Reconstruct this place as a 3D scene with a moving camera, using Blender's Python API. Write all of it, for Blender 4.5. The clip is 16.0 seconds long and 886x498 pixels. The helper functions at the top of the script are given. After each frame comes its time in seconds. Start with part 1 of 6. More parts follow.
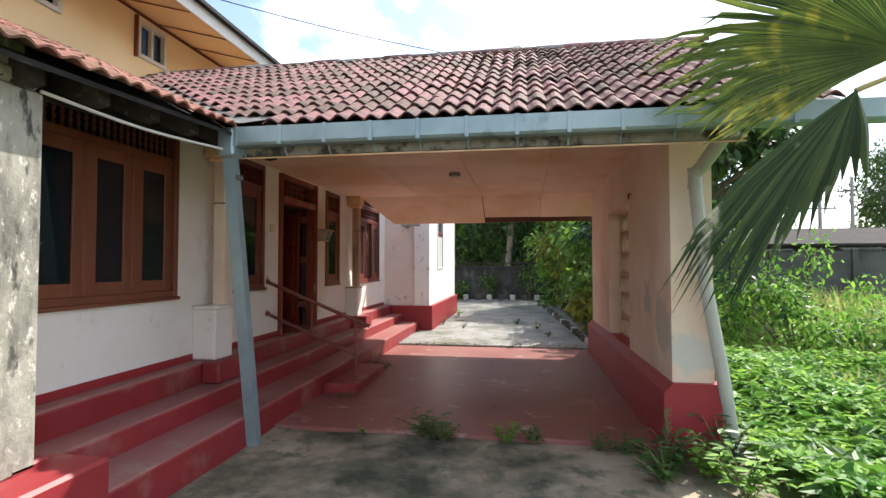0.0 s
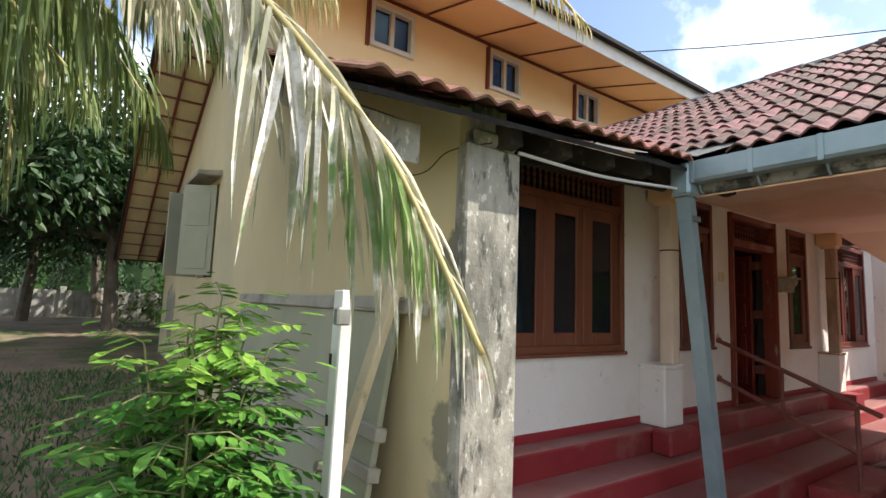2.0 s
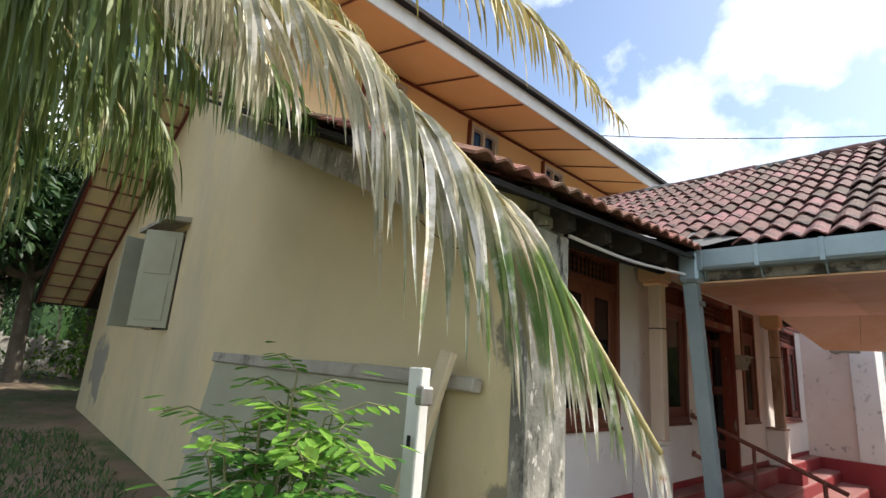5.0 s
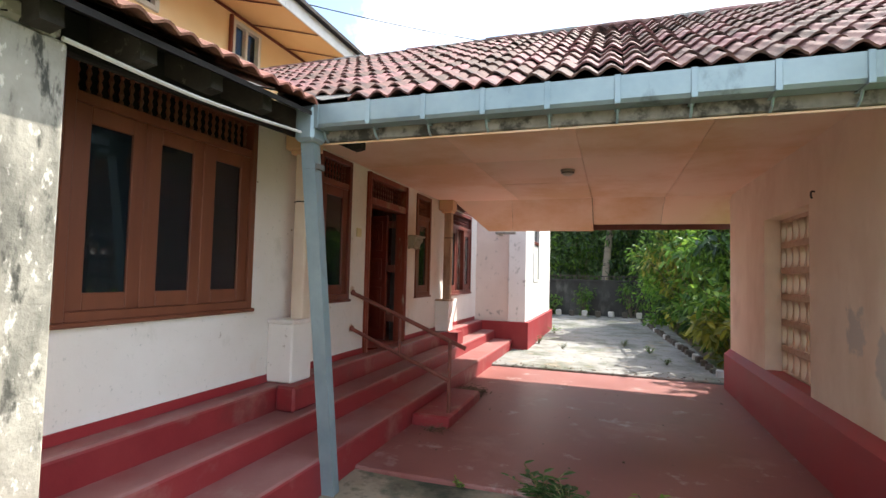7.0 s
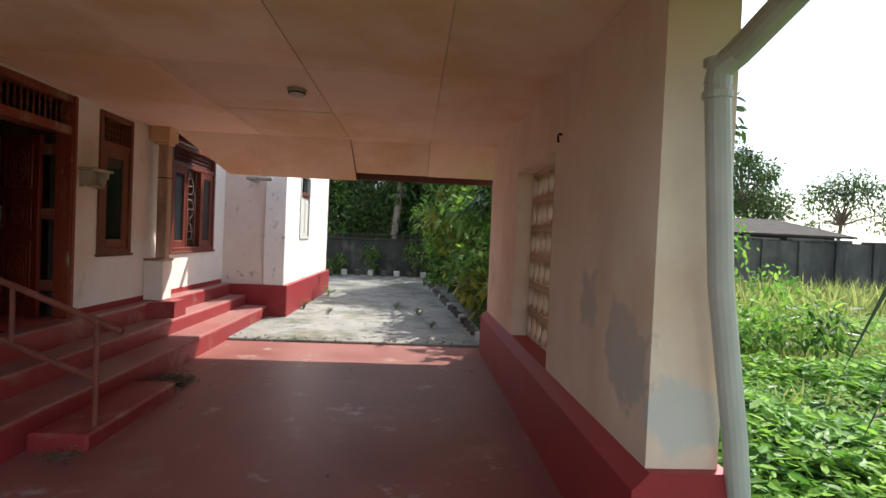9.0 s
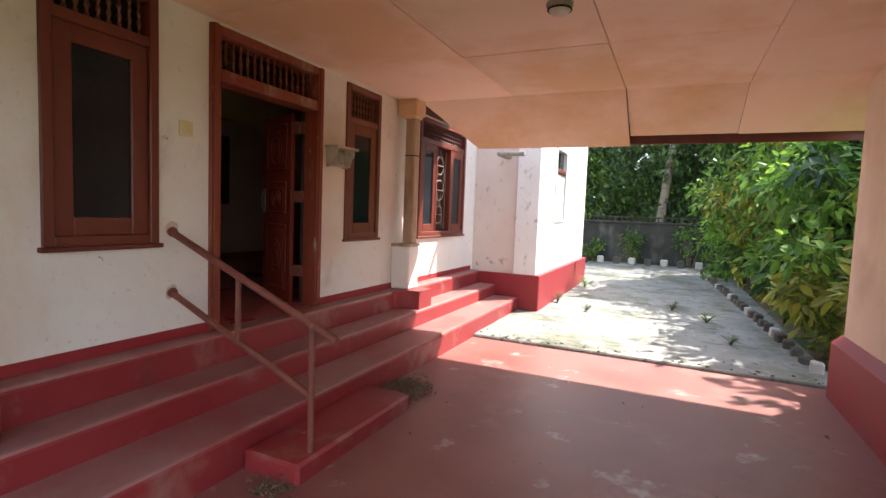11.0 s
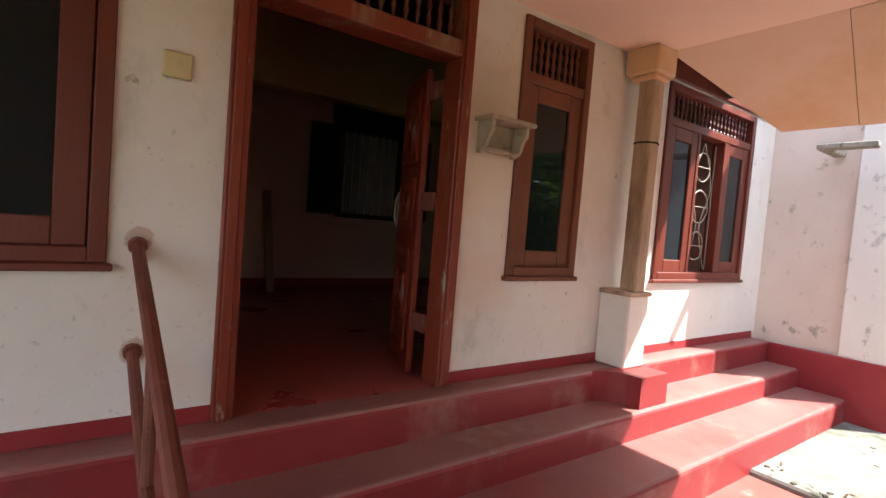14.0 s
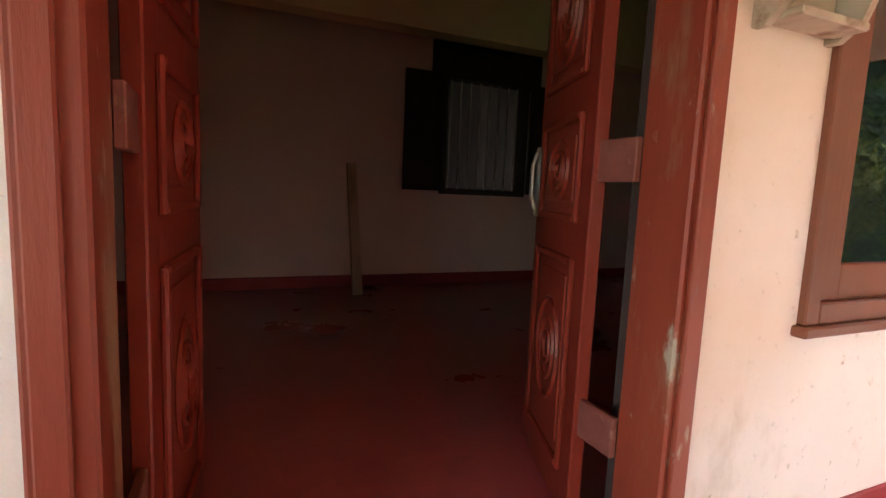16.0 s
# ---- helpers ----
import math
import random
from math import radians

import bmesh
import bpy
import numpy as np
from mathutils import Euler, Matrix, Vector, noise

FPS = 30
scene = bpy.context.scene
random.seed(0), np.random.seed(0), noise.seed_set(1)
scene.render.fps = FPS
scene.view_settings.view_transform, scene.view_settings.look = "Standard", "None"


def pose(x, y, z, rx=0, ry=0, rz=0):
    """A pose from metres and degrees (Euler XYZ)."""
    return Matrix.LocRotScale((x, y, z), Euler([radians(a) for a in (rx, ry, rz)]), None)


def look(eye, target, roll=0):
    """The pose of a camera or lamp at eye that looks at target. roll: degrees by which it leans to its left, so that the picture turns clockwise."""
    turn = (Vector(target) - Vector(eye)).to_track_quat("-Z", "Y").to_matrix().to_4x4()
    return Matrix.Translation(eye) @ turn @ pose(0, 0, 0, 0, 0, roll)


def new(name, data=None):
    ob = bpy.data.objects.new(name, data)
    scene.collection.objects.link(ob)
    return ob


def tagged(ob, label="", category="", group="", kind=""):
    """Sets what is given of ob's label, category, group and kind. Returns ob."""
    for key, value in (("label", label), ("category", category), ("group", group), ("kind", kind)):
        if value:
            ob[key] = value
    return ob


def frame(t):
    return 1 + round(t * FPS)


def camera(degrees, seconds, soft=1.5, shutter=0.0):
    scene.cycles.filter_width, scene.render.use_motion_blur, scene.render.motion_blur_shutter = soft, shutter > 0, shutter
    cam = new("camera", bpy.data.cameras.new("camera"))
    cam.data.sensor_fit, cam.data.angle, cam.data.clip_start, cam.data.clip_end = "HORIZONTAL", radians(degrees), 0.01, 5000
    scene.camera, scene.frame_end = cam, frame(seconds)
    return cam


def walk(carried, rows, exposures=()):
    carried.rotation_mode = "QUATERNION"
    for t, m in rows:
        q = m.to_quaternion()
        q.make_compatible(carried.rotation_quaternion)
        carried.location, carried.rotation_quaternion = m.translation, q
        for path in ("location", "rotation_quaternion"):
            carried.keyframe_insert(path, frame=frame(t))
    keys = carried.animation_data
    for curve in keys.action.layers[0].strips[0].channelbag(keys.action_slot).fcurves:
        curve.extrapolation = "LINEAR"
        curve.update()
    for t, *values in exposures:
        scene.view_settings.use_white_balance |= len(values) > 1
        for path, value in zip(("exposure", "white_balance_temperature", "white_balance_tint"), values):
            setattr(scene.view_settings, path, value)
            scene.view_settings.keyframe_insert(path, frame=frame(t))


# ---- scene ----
cam = camera(83.1, 16.0)
PATH = [
    (0, (-0.043, 0.05, 1.609), (-0.358, 2.025, 1.671), -0.0),
    (0.5, (-0.187, 0.427, 1.549), (-0.901, 2.296, 1.534), -0.5),
    (1, (-0.329, 0.679, 1.551), (-1.482, 2.313, 1.559), 0.1),
    (1.5, (-0.461, 0.578, 1.666), (-1.993, 1.854, 1.826), 1.3),
    (2, (-0.569, 0.387, 1.661), (-2.188, 1.54, 1.881), 2.2),
    (2.5, (-0.706, 0.249, 1.657), (-2.328, 1.397, 1.884), 3.1),
    (3, (-0.977, 0.063, 1.665), (-2.592, 1.212, 1.937), 3.7),
    (3.2, (-1.071, -0.018, 1.664), (-2.68, 1.13, 1.967), 3.7),
    (5.3, (-0.945, -0.178, 1.724), (-2.322, 1.19, 2.206), 3.2),
    (5.5, (-0.861, -0.15, 1.725), (-2.204, 1.274, 2.139), 1.3),
    (6, (-0.705, 0.27, 1.702), (-1.917, 1.839, 1.962), 0.8),
    (6.5, (-0.627, 0.624, 1.645), (-1.593, 2.368, 1.812), 1.3),
    (7, (-0.49, 0.964, 1.627), (-1.129, 2.856, 1.726), 1.4),
    (7.5, (-0.211, 1.376, 1.673), (-0.399, 3.367, 1.702), 2.4),
    (8, (-0.063, 1.721, 1.645), (0.233, 3.698, 1.581), 2.9),
    (8.5, (0.041, 2.049, 1.612), (0.49, 3.995, 1.52), 2.0),
    (9, (0.125, 2.434, 1.601), (0.244, 4.431, 1.563), 2.5),
    (9.5, (0.039, 2.775, 1.583), (-0.291, 4.747, 1.552), 3.6),
    (9.7, (-0.01, 2.911, 1.586), (-0.479, 4.855, 1.535), 3.3),
    (11.8, (-0.381, 4.508, 1.589), (-1.392, 6.228, 1.453), -0.0),
    (12, (-0.412, 4.653, 1.606), (-1.503, 6.326, 1.505), -0.7),
    (12.5, (-0.505, 5.02, 1.602), (-1.708, 6.617, 1.534), 0.5),
    (13, (-0.623, 5.403, 1.644), (-1.87, 6.966, 1.591), 1.6),
    (13.5, (-0.793, 5.795, 1.605), (-2.265, 7.149, 1.574), 2.8),
    (14, (-1.109, 6.036, 1.556), (-2.718, 7.219, 1.46), 4.6),
    (14.5, (-1.45, 6.222, 1.549), (-3.082, 7.37, 1.404), 3.3),
    (15, (-1.808, 6.507, 1.518), (-3.523, 7.524, 1.366), 2.5),
    (15.5, (-2.253, 6.67, 1.509), (-4.044, 7.527, 1.272), 2.9),
    (16, (-2.561, 6.785, 1.589), (-4.381, 7.58, 1.355), 2.6),
]
walk(cam, [(t, look(eye, target, roll)) for t, eye, target, roll in PATH],
     [(0, 1.08), (0.5, 1.25), (1, 1.18), (1.5, 0.85), (3, 0.95), (5.5, 0.66), (6.5, 1.08), (7, 1.48), (7.5, 1.70), (8, 1.55), (8.5, 1.02), (9, 0.95), (9.5, 1.75), (12, 1.95), (13, 2.0), (13.5, 1.92), (14.5, 2.2), (15, 2.42), (15.5, 2.9), (16, 3.45)])

# ---- light ----
AZ = math.atan2(0.63, 0.78)          # the sun's bearing, from +y towards +x
EL = radians(50)
world = bpy.data.worlds.new("sky")
scene.world = world
world.use_nodes = True
wn = world.node_tree
sky = wn.nodes.new("ShaderNodeTexSky")
sky.sky_type, sky.sun_disc, sky.sun_elevation, sky.sun_rotation = "NISHITA", False, EL, AZ
sky.dust_density, sky.air_density = 1.6, 1.0
geo = wn.nodes.new("ShaderNodeTexCoord")
cl = wn.nodes.new("ShaderNodeTexNoise")
cl.inputs["Scale"].default_value, cl.inputs["Detail"].default_value, cl.inputs["Roughness"].default_value = 2.6, 7, 0.55
ramp = wn.nodes.new("ShaderNodeValToRGB")
ramp.color_ramp.elements[0].position, ramp.color_ramp.elements[1].position = 0.49, 0.68
cmix = wn.nodes.new("ShaderNodeMix")
cmix.data_type = "RGBA"
cmix.inputs[7].default_value = (12.0, 12.2, 12.6, 1)
wn.links.new(geo.outputs["Generated"], cl.inputs["Vector"])
wn.links.new(cl.outputs["Fac"], ramp.inputs["Fac"])
wn.links.new(ramp.outputs["Color"], cmix.inputs[0])
wn.links.new(sky.outputs[0], cmix.inputs[6])
wn.links.new(cmix.outputs[2], wn.nodes["Background"].inputs["Color"])
wn.nodes["Background"].inputs["Strength"].default_value = 0.15
sun = new("sun", bpy.data.lights.new("sun", "SUN"))
sun.data.energy, sun.data.angle, sun.data.color = 4.6, radians(0.6), (1.0, 0.95, 0.87)
sun.matrix_world = look((math.sin(AZ) * math.cos(EL) * 60, math.cos(AZ) * math.cos(EL) * 60, math.sin(EL) * 60), (0, 0, 0))


# ---- materials ----
def mat(name, a, b, scale=6.0, rough=0.7, bump=0.15, fine=60.0, stains=(), metal=0.0, island=0.0, obj_random=0.0, translucent=0.0, spec=0.4, spots=(), streak=1.0):
    """Two colours mixed by noise; fine grain in the relief; stains are (colour, scale, low, high, vertical stretch)."""
    m = bpy.data.materials.new(name)
    m.use_nodes = True
    n, l = m.node_tree.nodes, m.node_tree.links
    p = n["Principled BSDF"]
    tc = n.new("ShaderNodeTexCoord")
    mp = n.new("ShaderNodeMapping")
    mp.inputs["Scale"].default_value = (1, 1, streak)
    l.new(tc.outputs["Object"], mp.inputs["Vector"])

    def noise_node(s, detail=5.0, rgh=0.6, vec=None):
        t = n.new("ShaderNodeTexNoise")
        t.inputs["Scale"].default_value, t.inputs["Detail"].default_value, t.inputs["Roughness"].default_value = s, detail, rgh
        l.new(vec or mp.outputs["Vector"], t.inputs["Vector"])
        return t

    def mix_node(fac, c1, c2):
        x = n.new("ShaderNodeMix")
        x.data_type = "RGBA"
        for sock, v in ((x.inputs[0], fac), (x.inputs[6], c1), (x.inputs[7], c2)):
            if isinstance(v, (tuple, list)):
                sock.default_value = (*v[:3], 1)
            elif isinstance(v, float):
                sock.default_value = v
            else:
                l.new(v, sock)
        return x.outputs[2]

    big = noise_node(scale)
    rp = n.new("ShaderNodeValToRGB")
    rp.color_ramp.elements[0].position, rp.color_ramp.elements[1].position = 0.3, 0.72
    l.new(big.outputs["Fac"], rp.inputs["Fac"])
    col = mix_node(rp.outputs["Color"], a, b)
    for c, s, lo, hi, stretch in stains:
        sm = n.new("ShaderNodeMapping")
        sm.inputs["Scale"].default_value = (1, 1, stretch)
        sm.inputs["Location"].default_value = (s * 1.7, lo * 9, hi * 5)
        l.new(tc.outputs["Object"], sm.inputs["Vector"])
        st = noise_node(s, 8, 0.65, sm.outputs["Vector"])
        sr = n.new("ShaderNodeValToRGB")
        sr.color_ramp.elements[0].position, sr.color_ramp.elements[1].position = lo, hi
        l.new(st.outputs["Fac"], sr.inputs["Fac"])
        col = mix_node(sr.outputs["Color"], col, c)
    for c, centre, radius, s, *soft in spots:
        vd = n.new("ShaderNodeVectorMath")
        vd.operation = "DISTANCE"
        vd.inputs[1].default_value = centre
        l.new(tc.outputs["Object"], vd.inputs[0])
        fall = n.new("ShaderNodeMapRange")
        fall.inputs["From Min"].default_value, fall.inputs["From Max"].default_value = radius, radius * 0.2
        fall.inputs["To Min"].default_value, fall.inputs["To Max"].default_value = -0.45, 0.22
        l.new(vd.outputs["Value"], fall.inputs["Value"])
        st = noise_node(s, 7, 0.6, tc.outputs["Object"])
        sm = n.new("ShaderNodeMath")
        sm.operation = "ADD"
        l.new(st.outputs["Fac"], sm.inputs[0])
        l.new(fall.outputs["Result"], sm.inputs[1])
        sr = n.new("ShaderNodeMapRange")
        sr.inputs["From Min"].default_value, sr.inputs["From Max"].default_value = (0.36, 0.92) if soft else (0.47, 0.58)
        sr.inputs["To Max"].default_value = 0.55 if soft else 0.78
        l.new(sm.outputs[0], sr.inputs["Value"])
        col = mix_node(sr.outputs["Result"], col, c)
    if island or obj_random:
        src = n.new("ShaderNodeNewGeometry").outputs["Random Per Island"] if island else n.new("ShaderNodeObjectInfo").outputs["Random"]
        hv = n.new("ShaderNodeHueSaturation")
        mr = n.new("ShaderNodeMapRange")
        k = island or obj_random
        mr.inputs["To Min"].default_value, mr.inputs["To Max"].default_value = 1 - k, 1 + k
        l.new(src, mr.inputs["Value"])
        l.new(mr.outputs["Result"], hv.inputs["Value"])
        mh = n.new("ShaderNodeMapRange")
        mh.inputs["To Min"].default_value, mh.inputs["To Max"].default_value = 0.5 + 0.05 * k, 0.5 - 0.05 * k
        l.new(src, mh.inputs["Value"])
        l.new(mh.outputs["Result"], hv.inputs["Hue"])
        l.new(col, hv.inputs["Color"])
        col = hv.outputs["Color"]
    l.new(col, p.inputs["Base Color"])
    p.inputs["Roughness"].default_value, p.inputs["Metallic"].default_value = rough, metal
    p.inputs["Specular IOR Level"].default_value = spec
    fn = noise_node(fine, 4, 0.6)
    rr = n.new("ShaderNodeMapRange")
    rr.inputs["To Min"].default_value, rr.inputs["To Max"].default_value = max(0.03, rough - 0.12), min(1.0, rough + 0.12)
    l.new(big.outputs["Fac"], rr.inputs["Value"])
    l.new(rr.outputs["Result"], p.inputs["Roughness"])
    if bump:
        add = n.new("ShaderNodeMath")
        add.operation = "ADD"
        l.new(fn.outputs["Fac"], add.inputs[0])
        l.new(big.outputs["Fac"], add.inputs[1])
        bp = n.new("ShaderNodeBump")
        bp.inputs["Strength"].default_value, bp.inputs["Distance"].default_value = bump, 0.01
        l.new(add.outputs[0], bp.inputs["Height"])
        l.new(bp.outputs["Normal"], p.inputs["Normal"])
    if translucent:
        tr = n.new("ShaderNodeBsdfTranslucent")
        l.new(col, tr.inputs["Color"])
        ms = n.new("ShaderNodeMixShader")
        ms.inputs[0].default_value = translucent
        l.new(p.outputs[0], ms.inputs[1])
        l.new(tr.outputs[0], ms.inputs[2])
        l.new(ms.outputs[0], n["Material Output"].inputs["Surface"])
    return m


def glass(name, tint, rough=0.03):
    m = bpy.data.materials.new(name)
    m.use_nodes = True
    p = m.node_tree.nodes["Principled BSDF"]
    p.inputs["Base Color"].default_value = (*tint, 1)
    p.inputs["Roughness"].default_value = rough
    p.inputs["Transmission Weight"].default_value = 0.75
    p.inputs["IOR"].default_value = 1.36
    return m


WHITE_WALL = mat("aged_white_limewash", (0.74, 0.68, 0.62), (0.80, 0.75, 0.70), 2.2, 0.85, 0.12, 40,
                 [((0.52, 0.47, 0.40), 2.6, 0.58, 0.78, 0.6), ((0.40, 0.32, 0.25), 11, 0.665, 0.72, 1), ((0.58, 0.55, 0.50), 30, 0.62, 0.70, 1), ((0.66, 0.45, 0.30), 0.8, 0.58, 0.85, 0.5)],
                 spots=[((0.66, 0.45, 0.28), (-3.39, 8.0, 2.05), 0.95, 1.6, 1), ((0.64, 0.42, 0.26), (-3.39, 7.95, 1.25), 0.55, 2.2, 1), ((0.62, 0.40, 0.25), (-3.39, 9.1, 1.7), 0.6, 2.0, 1), ((0.45, 0.30, 0.20), (-3.39, 8.02, 2.40), 0.42, 3.0, 1), ((0.50, 0.34, 0.25), (-3.39, 6.24, 1.40), 0.10, 9.0), ((0.50, 0.34, 0.25), (-3.39, 6.24, 0.97), 0.10, 9.0)])
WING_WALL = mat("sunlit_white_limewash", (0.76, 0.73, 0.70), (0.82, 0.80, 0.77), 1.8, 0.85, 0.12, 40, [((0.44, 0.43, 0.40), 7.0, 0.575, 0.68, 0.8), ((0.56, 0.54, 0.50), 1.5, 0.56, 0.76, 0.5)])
# White limewash again; shade and red bounce from the steps are in its colour.
BOUNCE_PINK_WALL = mat("white_limewash_pink_bounce", (0.66, 0.55, 0.49), (0.72, 0.62, 0.56), 1.8, 0.85, 0.12, 40, [((0.40, 0.35, 0.31), 8.0, 0.595, 0.68, 0.8), ((0.56, 0.46, 0.40), 1.5, 0.56, 0.76, 0.5)])
CREAM_WALL = mat("stained_cream_plaster", (0.68, 0.54, 0.42), (0.76, 0.63, 0.50), 1.6, 0.85, 0.12, 45,
                 [((0.60, 0.44, 0.32), 1.1, 0.5, 0.75, 0.5)],
                 spots=[((0.42, 0.38, 0.34), (1.22, 4.90, 1.08), 0.55, 5.5), ((0.44, 0.39, 0.34), (1.22, 5.45, 1.28), 0.36, 8.0), ((0.54, 0.34, 0.20), (1.22, 4.72, 1.35), 0.42, 2.5, 1), ((0.50, 0.50, 0.46), (1.4, 4.63, 0.85), 0.40, 4.0), ((0.42, 0.28, 0.18), (1.22, 9.2, 1.2), 0.5, 3.0, 1)])
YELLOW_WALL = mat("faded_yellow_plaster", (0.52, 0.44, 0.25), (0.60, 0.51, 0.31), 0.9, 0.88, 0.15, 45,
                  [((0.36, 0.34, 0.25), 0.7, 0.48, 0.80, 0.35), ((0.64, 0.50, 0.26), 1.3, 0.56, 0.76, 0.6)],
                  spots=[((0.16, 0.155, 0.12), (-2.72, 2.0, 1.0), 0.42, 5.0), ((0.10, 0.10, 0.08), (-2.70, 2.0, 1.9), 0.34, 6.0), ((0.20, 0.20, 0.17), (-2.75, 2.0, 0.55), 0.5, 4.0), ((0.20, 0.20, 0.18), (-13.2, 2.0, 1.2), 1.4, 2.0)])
UPPER_WALL = mat("ochre_painted_plaster", (0.82, 0.61, 0.34), (0.86, 0.67, 0.40), 1.5, 0.85, 0.08, 45)
UPPER_SOFFIT = mat("orange_painted_soffit_sheet", (0.80, 0.53, 0.25), (0.84, 0.58, 0.30), 1.5, 0.7, 0.05, 40)
CEILING = mat("peach_painted_ceiling_sheet", (0.83, 0.61, 0.46), (0.87, 0.67, 0.52), 0.9, 0.75, 0.04, 30, [((0.74, 0.48, 0.28), 0.5, 0.45, 0.6, 1)], island=0.10)
RED_FLOOR = mat("worn_red_cement", (0.20, 0.062, 0.052), (0.27, 0.105, 0.09), 1.4, 0.44, 0.10, 50,
                [((0.34, 0.20, 0.17), 1.3, 0.56, 0.80, 1), ((0.40, 0.31, 0.28), 2.6, 0.60, 0.70, 1), ((0.11, 0.035, 0.03), 0.8, 0.56, 0.8, 1)], spec=0.5)
ROOM_FLOOR = mat("polished_red_cement", (0.36, 0.065, 0.062), (0.44, 0.11, 0.10), 1.4, 0.30, 0.12, 40,
                 [((0.50, 0.36, 0.33), 2.6, 0.66, 0.72, 1), ((0.16, 0.035, 0.03), 0.8, 0.56, 0.8, 1)], spec=0.6)
RED_STEP = mat("dusty_red_cement_step", (0.21, 0.015, 0.020), (0.28, 0.030, 0.033), 2.0, 0.50, 0.10, 50,
               [((0.36, 0.20, 0.16), 1.8, 0.54, 0.80, 1), ((0.40, 0.33, 0.28), 4.0, 0.68, 0.76, 1), ((0.13, 0.03, 0.028), 1.1, 0.58, 0.8, 1)], spec=0.5)
TREAD = mat("dusty_brown_red_tread", (0.25, 0.098, 0.092), (0.33, 0.165, 0.15), 1.6, 0.46, 0.10, 50,
            [((0.36, 0.28, 0.23), 2.2, 0.58, 0.76, 1), ((0.26, 0.05, 0.045), 1.0, 0.52, 0.72, 1)], spec=0.5)
RED_BASE = mat("red_painted_plinth", (0.25, 0.018, 0.026), (0.31, 0.032, 0.036), 2.5, 0.5, 0.10, 50, [((0.20, 0.05, 0.04), 3.0, 0.62, 0.8, 0.5)])
CONCRETE = mat("mossy_weathered_concrete", (0.24, 0.19, 0.125), (0.38, 0.32, 0.24), 2.0, 0.92, 0.5, 35,
               [((0.05, 0.055, 0.035), 1.0, 0.44, 0.60, 1), ((0.11, 0.11, 0.07), 4.0, 0.52, 0.64, 1), ((0.55, 0.50, 0.42), 14, 0.66, 0.72, 1)])
DRIVE = mat("pale_driveway_concrete", (0.18, 0.178, 0.168), (0.29, 0.285, 0.27), 1.6, 0.9, 0.3, 35, [((0.10, 0.11, 0.075), 1.4, 0.48, 0.64, 1), ((0.25, 0.20, 0.14), 3.0, 0.56, 0.68, 1), ((0.075, 0.08, 0.06), 5.0, 0.58, 0.66, 1), ((0.36, 0.35, 0.33), 9.0, 0.62, 0.70, 1)])
OLD_COLUMN = mat("lichen_stained_column_plaster", (0.27, 0.255, 0.21), (0.38, 0.36, 0.30), 5.0, 0.94, 0.6, 30,
                 [((0.15, 0.145, 0.12), 3.0, 0.48, 0.62, 0.35), ((0.56, 0.53, 0.46), 22, 0.57, 0.64, 0.5), ((0.055, 0.055, 0.045), 9, 0.58, 0.66, 0.4), ((0.10, 0.095, 0.08), 1.4, 0.56, 0.68, 0.5)])
BLACK_WALL = mat("mould_blackened_boundary_wall", (0.025, 0.025, 0.024), (0.065, 0.065, 0.06), 1.2, 0.95, 0.4, 25, [((0.17, 0.17, 0.155), 0.9, 0.56, 0.72, 0.4)])
GREY_WALL = mat("streaked_grey_boundary_wall", (0.06, 0.06, 0.056), (0.13, 0.13, 0.122), 1.0, 0.95, 0.3, 25, [((0.04, 0.04, 0.04), 0.8, 0.46, 0.62, 0.15)])
WOOD = mat("brown_varnished_wood", (0.135, 0.040, 0.020), (0.205, 0.068, 0.033), 5.0, 0.5, 0.12, 70, streak=0.12)
DARK_WOOD = mat("dark_red_varnished_wood", (0.11, 0.022, 0.014), (0.17, 0.035, 0.02), 5.0, 0.4, 0.12, 70, streak=0.12, spec=0.5)
DOOR_FRAME = mat("worn_red_brown_door_frame_paint", (0.18, 0.026, 0.012), (0.24, 0.046, 0.022), 5.0, 0.5, 0.2, 50,
                 [((0.26, 0.15, 0.09), 5.0, 0.54, 0.66, 0.25), ((0.34, 0.27, 0.20), 14, 0.62, 0.70, 0.4)], streak=0.15)
DOOR_RED = mat("glossy_red_brown_door_paint", (0.15, 0.017, 0.009), (0.21, 0.029, 0.014), 5.0, 0.42, 0.12, 60, streak=0.15, spec=0.3)
# Near-black so the underside of the eave reads as deep shade; also wires, hooks.
NEAR_BLACK = mat("near_black_wood", (0.006, 0.0055, 0.005), (0.018, 0.016, 0.014), 5.0, 0.9, 0.3, 40)
POST_WOOD = mat("bare_weathered_post_wood", (0.40, 0.26, 0.17), (0.55, 0.41, 0.30), 4.0, 0.75, 0.25, 50, [((0.22, 0.12, 0.07), 3.0, 0.54, 0.68, 0.2)], streak=0.12)
DIRTY_FASCIA = mat("dirty_flaking_fascia_paint", (0.16, 0.15, 0.13), (0.34, 0.32, 0.28), 7, 0.9, 0.3, 40, [((0.05, 0.048, 0.04), 5, 0.52, 0.62, 1)])
GREY_WOOD = mat("grey_weathered_board", (0.28, 0.26, 0.21), (0.42, 0.39, 0.32), 4.0, 0.85, 0.25, 50, [((0.10, 0.09, 0.07), 3.0, 0.56, 0.7, 1)])
PALE_BOARD = mat("faded_green_grey_board", (0.29, 0.295, 0.20), (0.37, 0.37, 0.265), 1.5, 0.8, 0.1, 50, [((0.30, 0.28, 0.20), 1.5, 0.6, 0.75, 1)])
